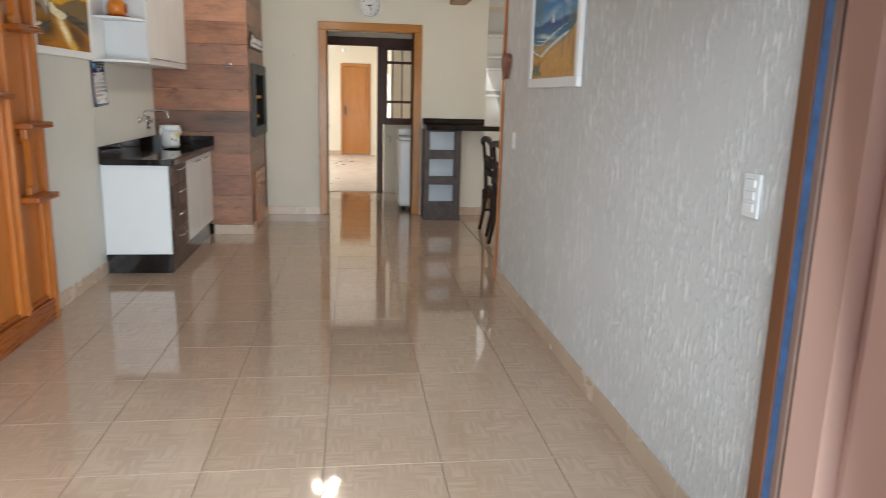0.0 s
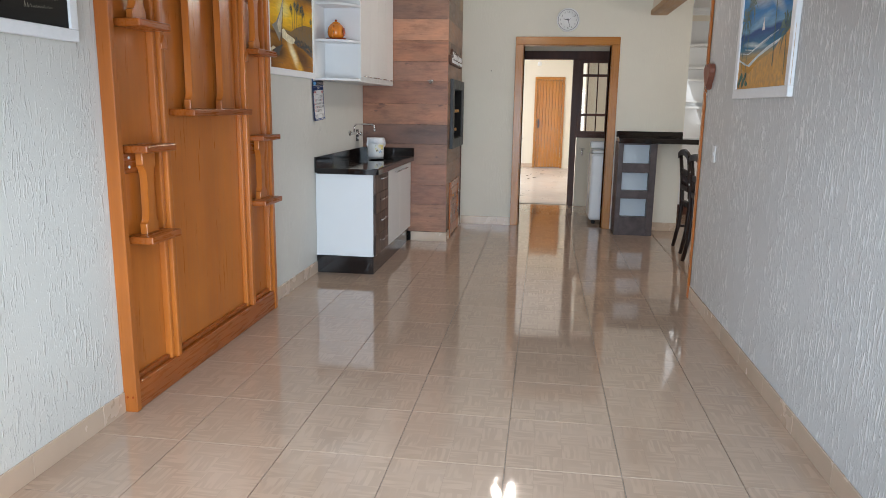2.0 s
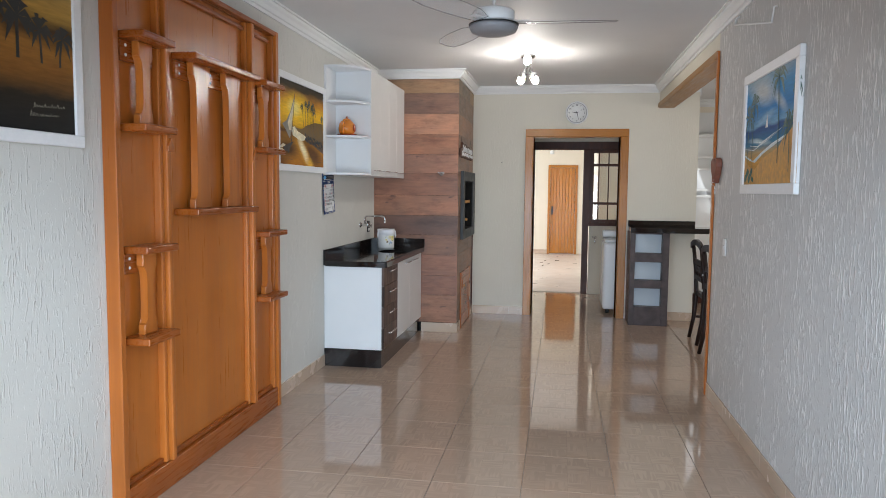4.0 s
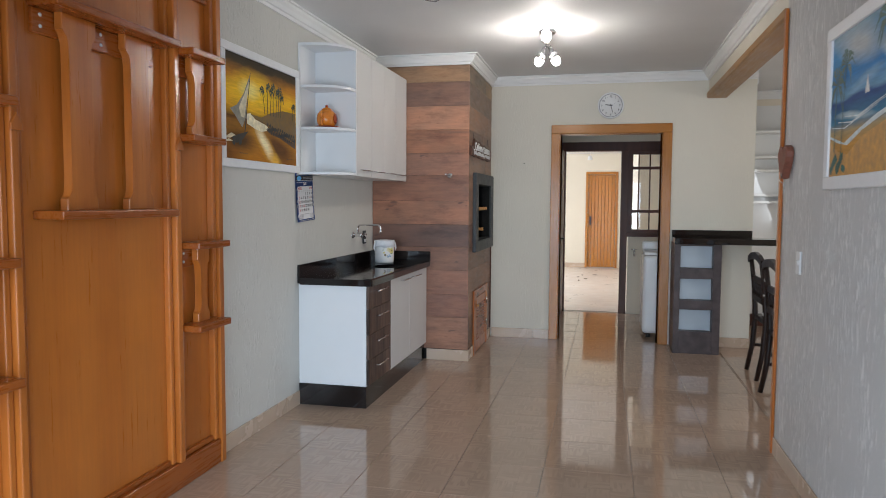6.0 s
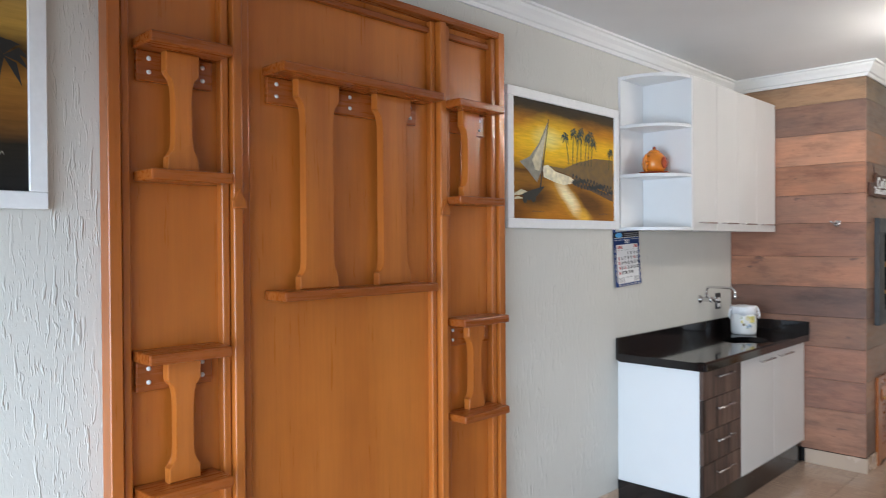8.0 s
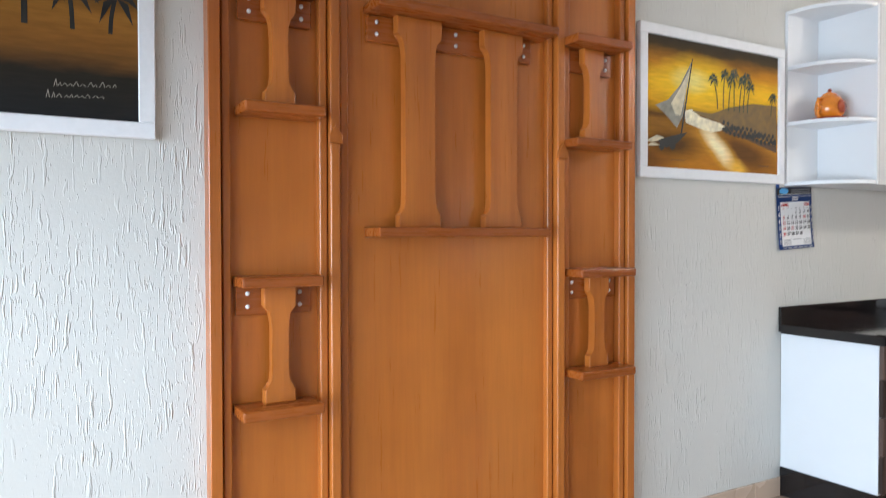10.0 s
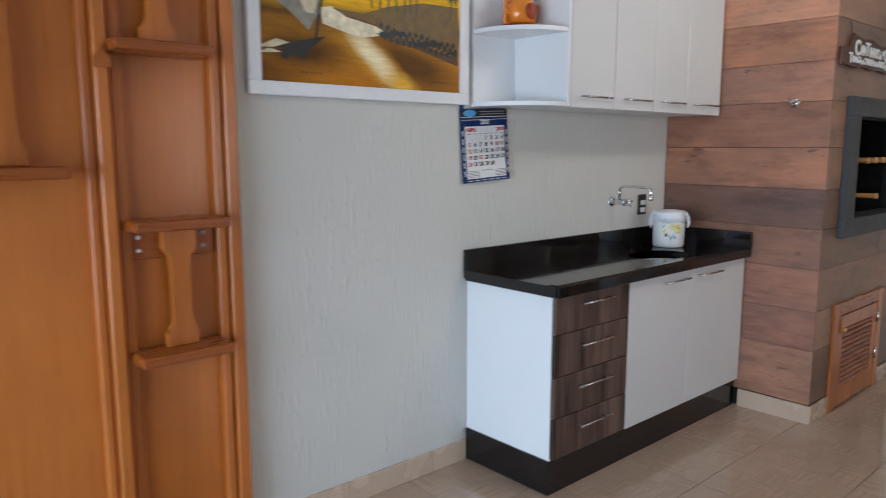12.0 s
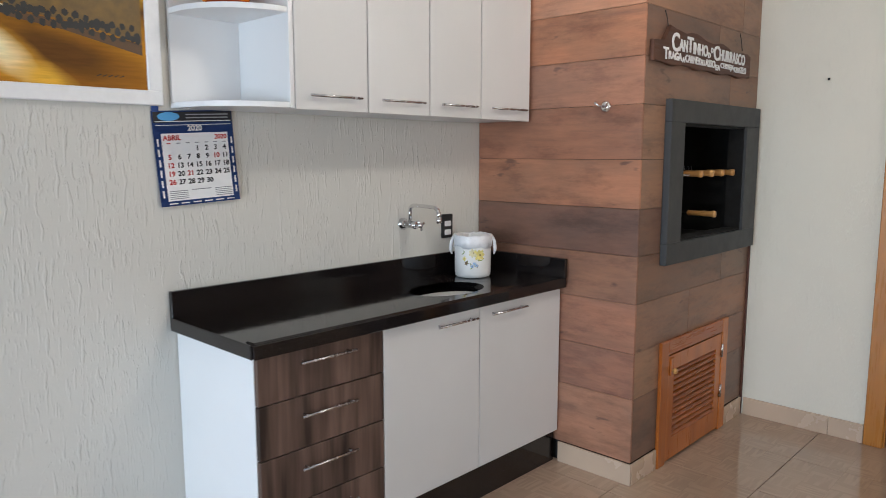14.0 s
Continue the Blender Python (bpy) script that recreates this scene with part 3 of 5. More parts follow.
stiles = ((2.984, 3.013, 0.047), (3.306, 3.336, 0.053), (3.338, 3.376, 0.074), (3.382, 3.416, 0.046),
          (4.283, 4.313, 0.047), (4.315, 4.356, 0.074), (4.362, 4.400, 0.048), (4.672, 4.705, 0.053))
for a, b, d in stiles:
    part("stile", box(0.014, d, a + 0.0005, b - 0.0005, 0.116, PT - 0.032, 0.007, None, 3), HONEY_Z, bed)
for a, b in ((3.013, 3.306), (3.416, 4.283), (4.400, 4.672)):
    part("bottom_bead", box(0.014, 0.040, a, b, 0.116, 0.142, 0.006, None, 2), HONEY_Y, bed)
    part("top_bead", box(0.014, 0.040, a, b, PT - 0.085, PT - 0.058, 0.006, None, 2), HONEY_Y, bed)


def splat(yc, z0, z1, top, waist, foot):
    """Outline of a shaped upright: square shoulders, slim waist and a flared foot."""
    def side(s):
        h = z1 - z0
        pts = [(foot, z0), (foot, z0 + 0.045)]
        for i in range(7):
            a = i / 6 * math.pi / 2
            pts.append((foot - 0.012 - (foot - 0.012 - waist) * math.sin(a), z0 + 0.050 + 0.07 * (1 - math.cos(a))))
        for i in range(7):
            a = i / 6 * math.pi / 2
            pts.append((waist + (top - waist) * (1 - math.cos(a)), z1 - 0.145 + 0.085 * math.sin(a)))
        pts.append((top, z1))
        return [(yc + s * w, z) for w, z in pts]
    return side(1) + side(-1)[::-1]


def bed_leg(y0, y1, z0, z1, centres, widths, deep=0.157, more=0.0):
    """A folding leg: two ledges, shaped uprights between them and a screwed back plate."""
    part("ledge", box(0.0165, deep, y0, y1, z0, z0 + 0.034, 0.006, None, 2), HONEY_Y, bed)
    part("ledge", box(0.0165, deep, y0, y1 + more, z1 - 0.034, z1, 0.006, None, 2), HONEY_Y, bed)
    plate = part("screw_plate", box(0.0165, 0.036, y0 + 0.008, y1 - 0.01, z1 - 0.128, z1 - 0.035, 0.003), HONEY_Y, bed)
    for y in (y0 + 0.045, y1 - 0.045) if len(centres) == 1 else (y0 + 0.045, (y0 + y1) / 2 + 0.005, y1 - 0.045):
        for z in (z1 - 0.058, z1 - 0.100):
            part("screw_cap", lathe([(0.0075, 0), (0.0075, 0.003), (0.004, 0.005)], (0.036, y, z), "x", 10), PLASTIC, plate, "white screw cap")
    for c in centres:
        part("upright", slab(splat(c, z0 + 0.034, z1 - 0.034, *widths), "yz", 0.042, 0.080, 0.005), HONEY_Z, bed)


SMALL, LARGE = (0.055, 0.027, 0.052), (0.092, 0.061, 0.086)
bed_leg(3.020, 3.285, 0.768, 1.216, (3.161,), SMALL)
bed_leg(3.030, 3.295, 1.728, 2.165, (3.165,), SMALL)
bed_leg(4.375, 4.672, 0.760, 1.208, (4.535,), SMALL)
bed_leg(4.350, 4.648, 1.702, 2.150, (4.505,), SMALL)
bed_leg(3.482, 4.215, 1.340, 2.155, (3.680, 4.045), LARGE, 0.157, 0.04)
for y in (3.354, 4.335):
    part("latch", slab([(y - 0.026, 1.655), (y + 0.026, 1.655), (y + 0.026, 1.68), (y, 1.72), (y - 0.026, 1.68)], "yz", 0.0735, 0.088, 0.004), HONEY_Z, bed, "small wooden turn latch")

# ---- pictures ----
def brush(name, stops, axis, z0, z1, swirl=0.12, mark=3.0, spots=()):
    """Painted canvas: bands of colour that run into one another."""
    n = Nodes(name, stops[0][1], 0.6, spec=0.2)
    sep = n.add("ShaderNodeSeparateXYZ")
    c = n.add("ShaderNodeTexCoord").outputs["Object"]
    n.link(c, sep.inputs[0])
    mr = n.add("ShaderNodeMapRange")
    mr.inputs["From Min"].default_value, mr.inputs["From Max"].default_value = z0, z1
    n.link(sep.outputs["Z"], mr.inputs["Value"])
    wob = n.noise(n.coords((mark, mark, mark * 3)), 1.6, 4)
    add = n.add("ShaderNodeMath")
    add.operation = "MULTIPLY_ADD"
    add.inputs[1].default_value = swirl
    n.link(wob, add.inputs[0])
    n.link(mr.outputs[0], add.inputs[2])
    sub = n.add("ShaderNodeMath")
    sub.operation = "SUBTRACT"
    sub.inputs[1].default_value = swirl * 0.5
    n.link(add.outputs[0], sub.inputs[0])
    strokes = n.noise(n.coords((10, 10, 90)), 1.0, 3)
    col = n.ramp(sub.outputs[0], stops)
    for y, z, ry, rz, c2, lean in spots:
        warp = n.t.nodes.new("ShaderNodeVectorMath")
        warp.operation = "MULTIPLY_ADD"
        warp.inputs[1].default_value = (0.0, 0.05, 0.03)
        tex = n.add("ShaderNodeTexNoise", Scale=9.0, Detail=3.0)
        n.link(c, tex.inputs["Vector"])
        n.link(tex.outputs["Color"], warp.inputs[0])
        n.link(c, warp.inputs[2])
        mp = n.add("ShaderNodeMapping")
        mp.vector_type = "TEXTURE"
        mp.inputs["Location"].default_value = (0.0, y + 0.025, z + 0.015)
        mp.inputs["Rotation"].default_value = (radians(lean), 0, 0)
        mp.inputs["Scale"].default_value = (1.0, ry, rz)
        n.link(warp.outputs[0], mp.inputs["Vector"])
        ln = n.t.nodes.new("ShaderNodeVectorMath")
        ln.operation = "LENGTH"
        n.link(mp.outputs[0], ln.inputs[0])
        fac = n.ramp(ln.outputs["Value"], [(0.25, (1, 1, 1)), (1.0, (0, 0, 0))])
        col = n.mix(fac, col, c2)
    n.color(n.mix(1.0, col, n.grey(strokes, 0.3, 0.7, 0.85, 1.12), "MULTIPLY")).bump(strokes, 0.15, 0.001)
    return n.m


def picture(name, x, s, y0, y1, z0, z1, label, canvas, border=0.048):
    """A framed picture on a wall at x, facing s (+1 or -1) along x."""
    t = thing(name, (x + s * 0.015, (y0 + y1) / 2, z0), label, "picture")
    a, b = sorted((x + s * 0.002, x + s * 0.030))
    for r in ((y0, y1, z0, z0 + border), (y0, y1, z1 - border, z1), (y0, y0 + border, z0 + border, z1 - border), (y1 - border, y1, z0 + border, z1 - border)):
        part("frame_rail", box(a, b, *r, 0.003), FRAME_WHITE, t)
    a, b = sorted((x + s * 0.004, x + s * 0.020))
    part("canvas", box(a, b, y0 + border - 0.002, y1 - border + 0.002, z0 + border - 0.002, z1 - border + 0.002), canvas, t, "painted canvas")
    return t


def blob(cx, cz, rx, rz, n=18, rough=0.15, seed=1, a0=0.0, a1=2 * math.pi):
    rnd = random.Random(seed)
    return [(cx + rx * math.cos(a0 + (a1 - a0) * i / n) * (1 + rnd.uniform(-rough, rough)), cz + rz * math.sin(a0 + (a1 - a0) * i / n) * (1 + rnd.uniform(-rough, rough))) for i in range(n)]


def palm(bm, d, y, z, h, lean, s, seed, fronds=9, thin=1.0):
    """A painted palm: a thin curved trunk and drooping fronds, in the plane of the canvas."""
    rnd = random.Random(seed)
    w = 0.006 * s * thin
    pts = [(y + lean * t * t, z + h * t) for t in (0, 0.25, 0.5, 0.75, 1)]
    for (ya, za), (yb, zb) in zip(pts, pts[1:]):
        flat([(ya - w, za), (ya + w, za), (yb + w, zb), (yb - w, zb)], "yz", d, bm)
    ty, tz = pts[-1]
    for i in range(fronds):
        a = math.pi * (-0.25 + 1.5 * i / (fronds - 1)) + rnd.uniform(-0.15, 0.15)
        L = 0.075 * s * rnd.uniform(0.8, 1.15)
        my, mz = ty + L * 0.55 * math.cos(a), tz + L * 0.55 * math.sin(a) + L * 0.12
        ey, ez = ty + L * math.cos(a), tz + L * math.sin(a) - L * 0.28
        nx, nz = -math.sin(a) * 0.011 * s * thin, math.cos(a) * 0.011 * s * thin
        flat([(ty, tz), (my - nx, mz - nz), (ey, ez), (my + nx, mz + nz)], "yz", d + 0.0002 * (1 + i), bm)


PAINT = {k: plain("paint_" + k, c, 0.5, 0, 0.25, 30) for k, c in dict(black=(0.012, 0.012, 0.010), brown=(0.10, 0.045, 0.012), ochre=(0.17, 0.095, 0.018), gold=(0.62, 0.34, 0.04), bright=(0.82, 0.56, 0.10), pale=(0.80, 0.72, 0.50), cream=(0.62, 0.54, 0.36), grey=(0.26, 0.24, 0.19),
         green=(0.020, 0.035, 0.012), yellow=(0.78, 0.44, 0.015), blue=(0.02, 0.16, 0.34), sea=(0.03, 0.20, 0.38), foam=(0.68, 0.74, 0.74), sand=(0.58, 0.30, 0.07), leaf=(0.03, 0.11, 0.09), white=(0.75, 0.75, 0.72)).items()}

# sunset river with a sailing raft
sunset = brush("sunset_canvas", [(0.0, (0.46, 0.17, 0.008)), (0.25, (0.60, 0.26, 0.014)), (0.40, (0.12, 0.05, 0.010)), (0.50, (0.78, 0.40, 0.008)), (0.64, (0.90, 0.52, 0.010)), (0.78, (0.55, 0.22, 0.006)),
                                ] + [(0.90, (0.06, 0.035, 0.01)), (1.0, (0.02, 0.018, 0.014))], "z", 0.048, 0.642, 0.10, 3.0,
               [(-0.10, 0.44, 0.36, 0.14, (0.95, 0.60, 0.015), 0), (-0.17, 0.45, 0.15, 0.07, (0.92, 0.75, 0.22), 0), (-0.30, 0.16, 0.30, 0.10, (0.10, 0.04, 0.006), 0), (-0.44, 0.07, 0.20, 0.09, (0.20, 0.07, 0.006), 0),
                (0.20, 0.14, 0.34, 0.12, (0.13, 0.05, 0.007), -14), (0.04, 0.13, 0.22, 0.07, (0.72, 0.36, 0.03), -35), (0.01, 0.16, 0.18, 0.05, (0.95, 0.84, 0.52), -40), (0.16, 0.06, 0.10, 0.05, (0.80, 0.45, 0.05), -20)])
pic = picture("framed_painting", 0.0, 1, 4.82, 5.85, 1.607, 2.300, "white-framed painting of a golden sunset river with a sailing raft", sunset)
d = 0.0205
part("paint_river", flat([(5.11, 1.925), (5.16, 1.935), (5.22, 1.905), (5.36, 1.885), (5.42, 1.86), (5.36, 1.848), (5.30, 1.838), (5.22, 1.848), (5.12, 1.87)], "yz", d + 0.0005), PAINT["pale"], pic)
part("paint_bank", flat([(5.16, 1.93), (5.30, 1.925), (5.42, 1.965), (5.60, 2.0), (5.79, 2.005), (5.79, 1.80), (5.60, 1.845), (5.44, 1.86), (5.36, 1.89), (5.22, 1.91)], "yz", d + 0.0008), PAINT["ochre"], pic)
bm = bmesh.new()
for i in range(52):
    flat(blob(5.385 + (i // 2) * 0.0156, 1.858 + 0.022 * (i % 2) + 0.012 * math.sin(i * 1.7) - 0.0009 * i, 0.010, 0.012, 9, 0.25, i), "yz", d + 0.0011 + i * 0.00005, bm)
part("paint_shrubs", bm, PAINT["black"], pic)
part("paint_bank", flat([(5.36, 1.86), (5.50, 1.85), (5.79, 1.80), (5.79, 1.765), (5.55, 1.82), (5.40, 1.84)], "yz", d + 0.001), PAINT["brown"], pic)
for i, (y, h, l) in enumerate(((5.34, 0.14, -0.03), (5.38, 0.17, 0.01), (5.42, 0.15, 0.02), (5.46, 0.18, 0.0), (5.50, 0.15, 0.02), (5.53, 0.17, 0.02), (5.56, 0.13, 0.02), (5.745, 0.09, 0.015))):
    bm = bmesh.new()
    palm(bm, d + 0.0016, y, 1.95, h, l, 0.55, i, 8)
    part("paint_palm", bm, PAINT["green"], pic)
part("paint_sail", flat([(5.155, 2.155), (5.12, 2.02), (5.10, 1.90), (5.06, 1.84), (4.98, 1.90), (4.92, 1.935), (5.00, 1.965), (5.08, 2.04)], "yz", d + 0.0018), PAINT["grey"], pic)
part("paint_sail_light", flat([(5.150, 2.13), (5.115, 2.0), (5.085, 1.90), (5.05, 1.90), (5.02, 1.95), (5.09, 2.04)], "yz", d + 0.0021), PAINT["cream"], pic)
bm = flat([(5.158, 2.17), (5.165, 2.17), (5.09, 1.80), (5.08, 1.80)], "yz", d + 0.0023)
flat([(4.93, 1.775), (5.02, 1.80), (5.13, 1.825), (5.06, 1.77), (4.99, 1.745)], "yz", d + 0.0024, bm)
flat(blob(5.03, 1.76, 0.022, 0.022, 12, 0.05, 8), "yz", d + 0.0025, bm)
flat(blob(4.96, 1.75, 0.018, 0.018, 12, 0.05, 9), "yz", d + 0.0025, bm)
part("paint_raft", bm, PAINT["black"], pic)
bm = flat([(4.85, 1.765), (4.93, 1.80), (4.98, 1.79), (4.92, 1.77)], "yz", d + 0.0026)
flat([(4.85, 1.745), (4.90, 1.765), (4.95, 1.755)], "yz", d + 0.0026, bm)
part("paint_foam", bm, PAINT["cream"], pic)
for y, L in ((5.02, 0.10), (5.64, 0.09)):
    bm = bmesh.new()
    for k in range(5):
        flat([(y + L * k / 5, 1.688), (y + L * (k + 0.8) / 5, 1.694), (y + L * (k + 0.8) / 5, 1.697), (y + L * k / 5, 1.691)], "yz", d + 0.0026, bm)
    part("paint_signature", bm, PAINT["black"], pic)

# dark dusk palms
dusk = brush("dusk_canvas", [(0.0, (0.012, 0.012, 0.012)), (0.20, (0.02, 0.016, 0.01)), (0.36, (0.22, 0.09, 0.015)), (0.50, (0.30, 0.13, 0.02)), (0.62, (0.06, 0.03, 0.01)), (0.74, (0.45, 0.26, 0.05)), (1.0, (0.30, 0.20, 0.08))], "z", 0.048, 0.642)
pic = picture("framed_painting", 0.0, 1, 1.92, 2.793, 1.638, 2.325, "white-framed painting of dark palms on a dusk beach", dusk)
for i, (y, h, l, s) in enumerate(((2.60, 0.12, -0.01, 1.0), (2.70, 0.11, 0.015, 0.95), (2.48, 0.15, 0.0, 1.3), (2.30, 0.22, 0.03, 1.6), (2.16, 0.26, 0.0, 1.6))):
    bm = bmesh.new()
    palm(bm, d + 0.0001 * i, y - 0.03, 1.94, h, l, s, 20 + i, 10)
    part("paint_palm", bm, PAINT["black"], pic)
bm = bmesh.new()
rnd = random.Random(4)
for r in range(2):
    y = 2.52 - 0.02 * r
    for k in range(11 - r):
        z = 1.772 - r * 0.034 + 0.001 * k
        h, w = rnd.uniform(0.006, 0.017) + (0.012 if k == 0 else 0), rnd.uniform(0.008, 0.016)
        flat([(y, z), (y + 0.0022, z), (y + 0.6 * w + 0.0022, z + h), (y + 0.6 * w, z + h)], "yz", d + 0.0002 * k, bm)
        flat([(y + 0.6 * w, z + h), (y + 0.6 * w + 0.002, z + h), (y + w + 0.002, z + 0.002), (y + w, z)], "yz", d + 0.0002 * k + 0.0001, bm)
        y += w + rnd.choice((0.0, 0.002, 0.006))
part("paint_signature", bm, PAINT["grey"], pic)

# blue sea and palms
sea = brush("sea_canvas", [(0.0, (0.36, 0.15, 0.025)), (0.20, (0.60, 0.31, 0.06)), (0.30, (0.45, 0.33, 0.16)), (0.36, (0.04, 0.20, 0.34)), (0.50, (0.015, 0.07, 0.24)), (0.53, (0.16, 0.36, 0.55)), (0.66, (0.02, 0.20, 0.50)), (0.84, (0.05, 0.28, 0.55)), (1.0, (0.30, 0.40, 0.44))], "z", 0.055, 0.645, 0.08, 3.0,
            [(0.12, 0.55, 0.32, 0.09, (0.50, 0.55, 0.55), 10), (-0.18, 0.47, 0.16, 0.04, (0.42, 0.52, 0.58), 25), (0.05, 0.40, 0.22, 0.03, (0.24, 0.44, 0.62), -8), (0.15, 0.28, 0.26, 0.02, (0.50, 0.62, 0.66), 4)])
pic = picture("framed_painting", W, -1, 3.725, 4.745, 1.462, 2.162, "white-framed painting of a blue sea with palms on a beach", sea, 0.055)
d2 = W - 0.0205
part("paint_beach", flat([(4.68, 1.517), (4.68, 1.66), (4.58, 1.62), (4.46, 1.60), (4.30, 1.66), (4.10, 1.69), (3.92, 1.72), (3.72, 1.73), (3.72, 1.517)], "yz", d2), PAINT["sand"], pic)
part("paint_foam", flat([(4.68, 1.69), (4.5, 1.65), (4.34, 1.69), (4.14, 1.73), (3.9, 1.76), (3.9, 1.748), (4.10, 1.716), (4.30, 1.682), (4.46, 1.638), (4.58, 1.655), (4.68, 1.68)], "yz", d2 - 0.0004), PAINT["foam"], pic)
part("paint_hill", flat([(4.02, 1.70), (3.96, 1.74), (3.88, 1.76), (3.80, 1.79), (3.72, 1.80), (3.72, 1.69), (3.88, 1.67)], "yz", d2 - 0.0005), PAINT["sand"], pic)
for i, (y, h, l, s) in enumerate(((4.62, 0.28, -0.01, 1.5), (4.53, 0.40, -0.03, 1.3), (4.03, 0.44, 0.03, 1.9), (3.84, 0.22, 0.02, 1.6), (3.76, 0.36, 0.0, 1.2))):
    bm = bmesh.new()
    palm(bm, d2 - 0.003, y, 1.62 - 0.05 * (i % 2), h, l, s, 40 + i, 14, 0.5)
    part("paint_palm", bm, PAINT["leaf"], pic)
part("paint_sail", flat([(4.25, 1.89), (4.225, 1.82), (4.275, 1.82)], "yz", d2 - 0.0006), PAINT["white"], pic)
bm = bmesh.new()
for k in range(3):
    z, y = 1.730 + 0.017 * k, 4.66 - 0.08 * k
    flat([(y, z - 0.008), (y - 0.16, z - 0.022), (y - 0.34, z + 0.006), (y - 0.52, z + 0.030), (y - 0.52, z + 0.032), (y - 0.34, z + 0.010), (y - 0.16, z - 0.017), (y, z - 0.004)], "yz", d2 - 0.0006 - 0.0001 * k, bm)
part("paint_wave", bm, PAINT["foam"], pic)
bm = bmesh.new()
for k in range(9):
    flat(blob(4.66 - 0.02 * k, 1.545 + 0.016 * ((k * 5) % 4), 0.022, 0.018, 9, 0.4, 60 + k), "yz", d2 - 0.0008 - 0.00005 * k, bm)
part("paint_grass", bm, PAINT["leaf"], pic)
pic.location += Vector((0, 0, 0.016))

# ---- upper cupboard ----
UX, UZ0, UZ1 = 0.335, 1.602, 2.505


def bar_handle(parent, p, q, out, r=0.005):
    """A slim bar handle between p and q on two posts; out is the way from the door."""
    p, q, out = Vector(p), Vector(q), Vector(out)
    h = part("handle", tube([p + out, q + out], r, 10), STEEL, parent, "brushed steel bar handle")
    d = q - p
    for k in (0.1, 0.9):
        part("handle_post", tube([p + d * k, p + d * k + out], r * 0.8, 8), STEEL, h)
    return h


def quarter(y0, y1, x0, x1, bulge=0.55, n=10):
    """Outline of a shelf with a rounded free corner."""
    pts = [(x0, y1), (x0, y0)]
    for i in range(n + 1):
        a = i / n * math.pi / 2
        pts.append((x0 + 0.045 + (x1 - x0 - 0.045) * math.sin(a), y1 - (y1 - y0) * math.cos(a)))
    return pts


su = thing("corner_shelf", (0.17, 6.06, UZ0), "open white end shelf with rounded boards", "wall shelf")
part("back", box(0.002, 0.018, 5.885, 6.137, UZ0, UZ1), LACQUER, su)
part("side", box(0.002, UX, 6.138, 6.155, UZ0, UZ1, 0.001), LACQUER, su)
for z in (UZ0, 1.912, 2.20, UZ1 - 0.018):
    part("shelf", slab(quarter(5.885, 6.137, 0.019, UX - 0.004), "xy", z, z + 0.018, 0.002), LACQUER, su)
cup = thing("wall_cupboard", (0.17, 6.83, UZ0), "white lacquered four-door wall cupboard", "cupboard")
part("body", box(0.002, UX - 0.021, 6.156, 7.43, UZ0, UZ1, 0.001), LACQUER, cup)
edges = (6.157, 6.470, 6.783, 7.088, 7.425)
for a, b in zip(edges, edges[1:]):
    dr = part("door", box(UX - 0.02, UX, a + 0.0025, b - 0.0025, UZ0 - 0.004, UZ1, 0.002), DOOR_GREY, cup)
    bar_handle(dr, (UX, a + 0.05, UZ0 + 0.045), (UX, b - 0.045, UZ0 + 0.045), (0.022, 0, 0))

# ---- base cabinet and worktop ----
KX = 0.528
cab = thing("base_cabinet", (0.26, 6.65, 0), "white base cabinet with dark striped drawers and a granite plinth", "cabinet")
part("plinth", box(0.002, KX - 0.020, 5.862, 7.43, 0, 0.132, 0.002), GRANITE, cab, "dark granite plinth")
part("body", box(0.002, KX - 0.021, 5.868, 7.43, 0.133, 0.838, 0.001), LACQUER, cab)
for i in range(4):
    z = 0.142 + i * 0.1775
    dr = part("drawer", box(KX - 0.02, KX, 5.870, 6.363, z, min(z + 0.1735, 0.834), 0.0015), ZEBRA, cab, "dark striped drawer front")
    bar_handle(dr, (KX, 6.01, z + 0.113), (KX, 6.23, z + 0.113), (0.024, 0, 0))
for a, b, h0, h1 in ((6.367, 6.874, 6.62, 6.84), (6.878, 7.43, 6.93, 7.16)):
    dr = part("door", box(KX - 0.02, KX, a, b, 0.138, 0.836, 0.002), DOOR_GREY, cab)
    bar_handle(dr, (KX, h0, 0.790), (KX, h1, 0.790), (0.024, 0, 0))

SX, SY, SR = 0.345, 6.87, 0.155
top = thing("worktop", (0.28, 6.64, 0.84), "polished black granite worktop with an upstand and inset sink", "worktop")
bm = boxes([(0.022, 0.554, 5.845, SY - 0.20, 0.842, 0.88), (0.022, 0.554, SY + 0.20, 7.43, 0.842, 0.88)])
N = 40
for z in (0.88, 0.842):
    ring = [bm.verts.new((SX + 0.84 * SR * math.cos(2 * math.pi * i / N), SY + 1.18 * SR * math.sin(2 * math.pi * i / N), z)) for i in range(N)]
    outer = []
    for i in range(N):
        c, s = math.cos(2 * math.pi * i / N), math.sin(2 * math.pi * i / N)
        tx = (0.554 - SX) / c if c > 1e-6 else (0.022 - SX) / c if c < -1e-6 else 9
        ty = 0.20 / abs(s) if abs(s) > 1e-6 else 9
        k = min(tx, ty)
        outer.append(bm.verts.new((SX + k * c, SY + k * s, z)))
    for i in range(N):
        j = (i + 1) % N
        bm.faces.new((ring[i], ring[j], outer[j], outer[i]))
bmesh.ops.remove_doubles(bm, verts=bm.verts, dist=1e-5)
part("slab", bm, GRANITE, top)
part("front_edge", box(0.551, 0.562, 5.842, 7.43, 0.835, 0.881, 0.003), GRANITE, top)
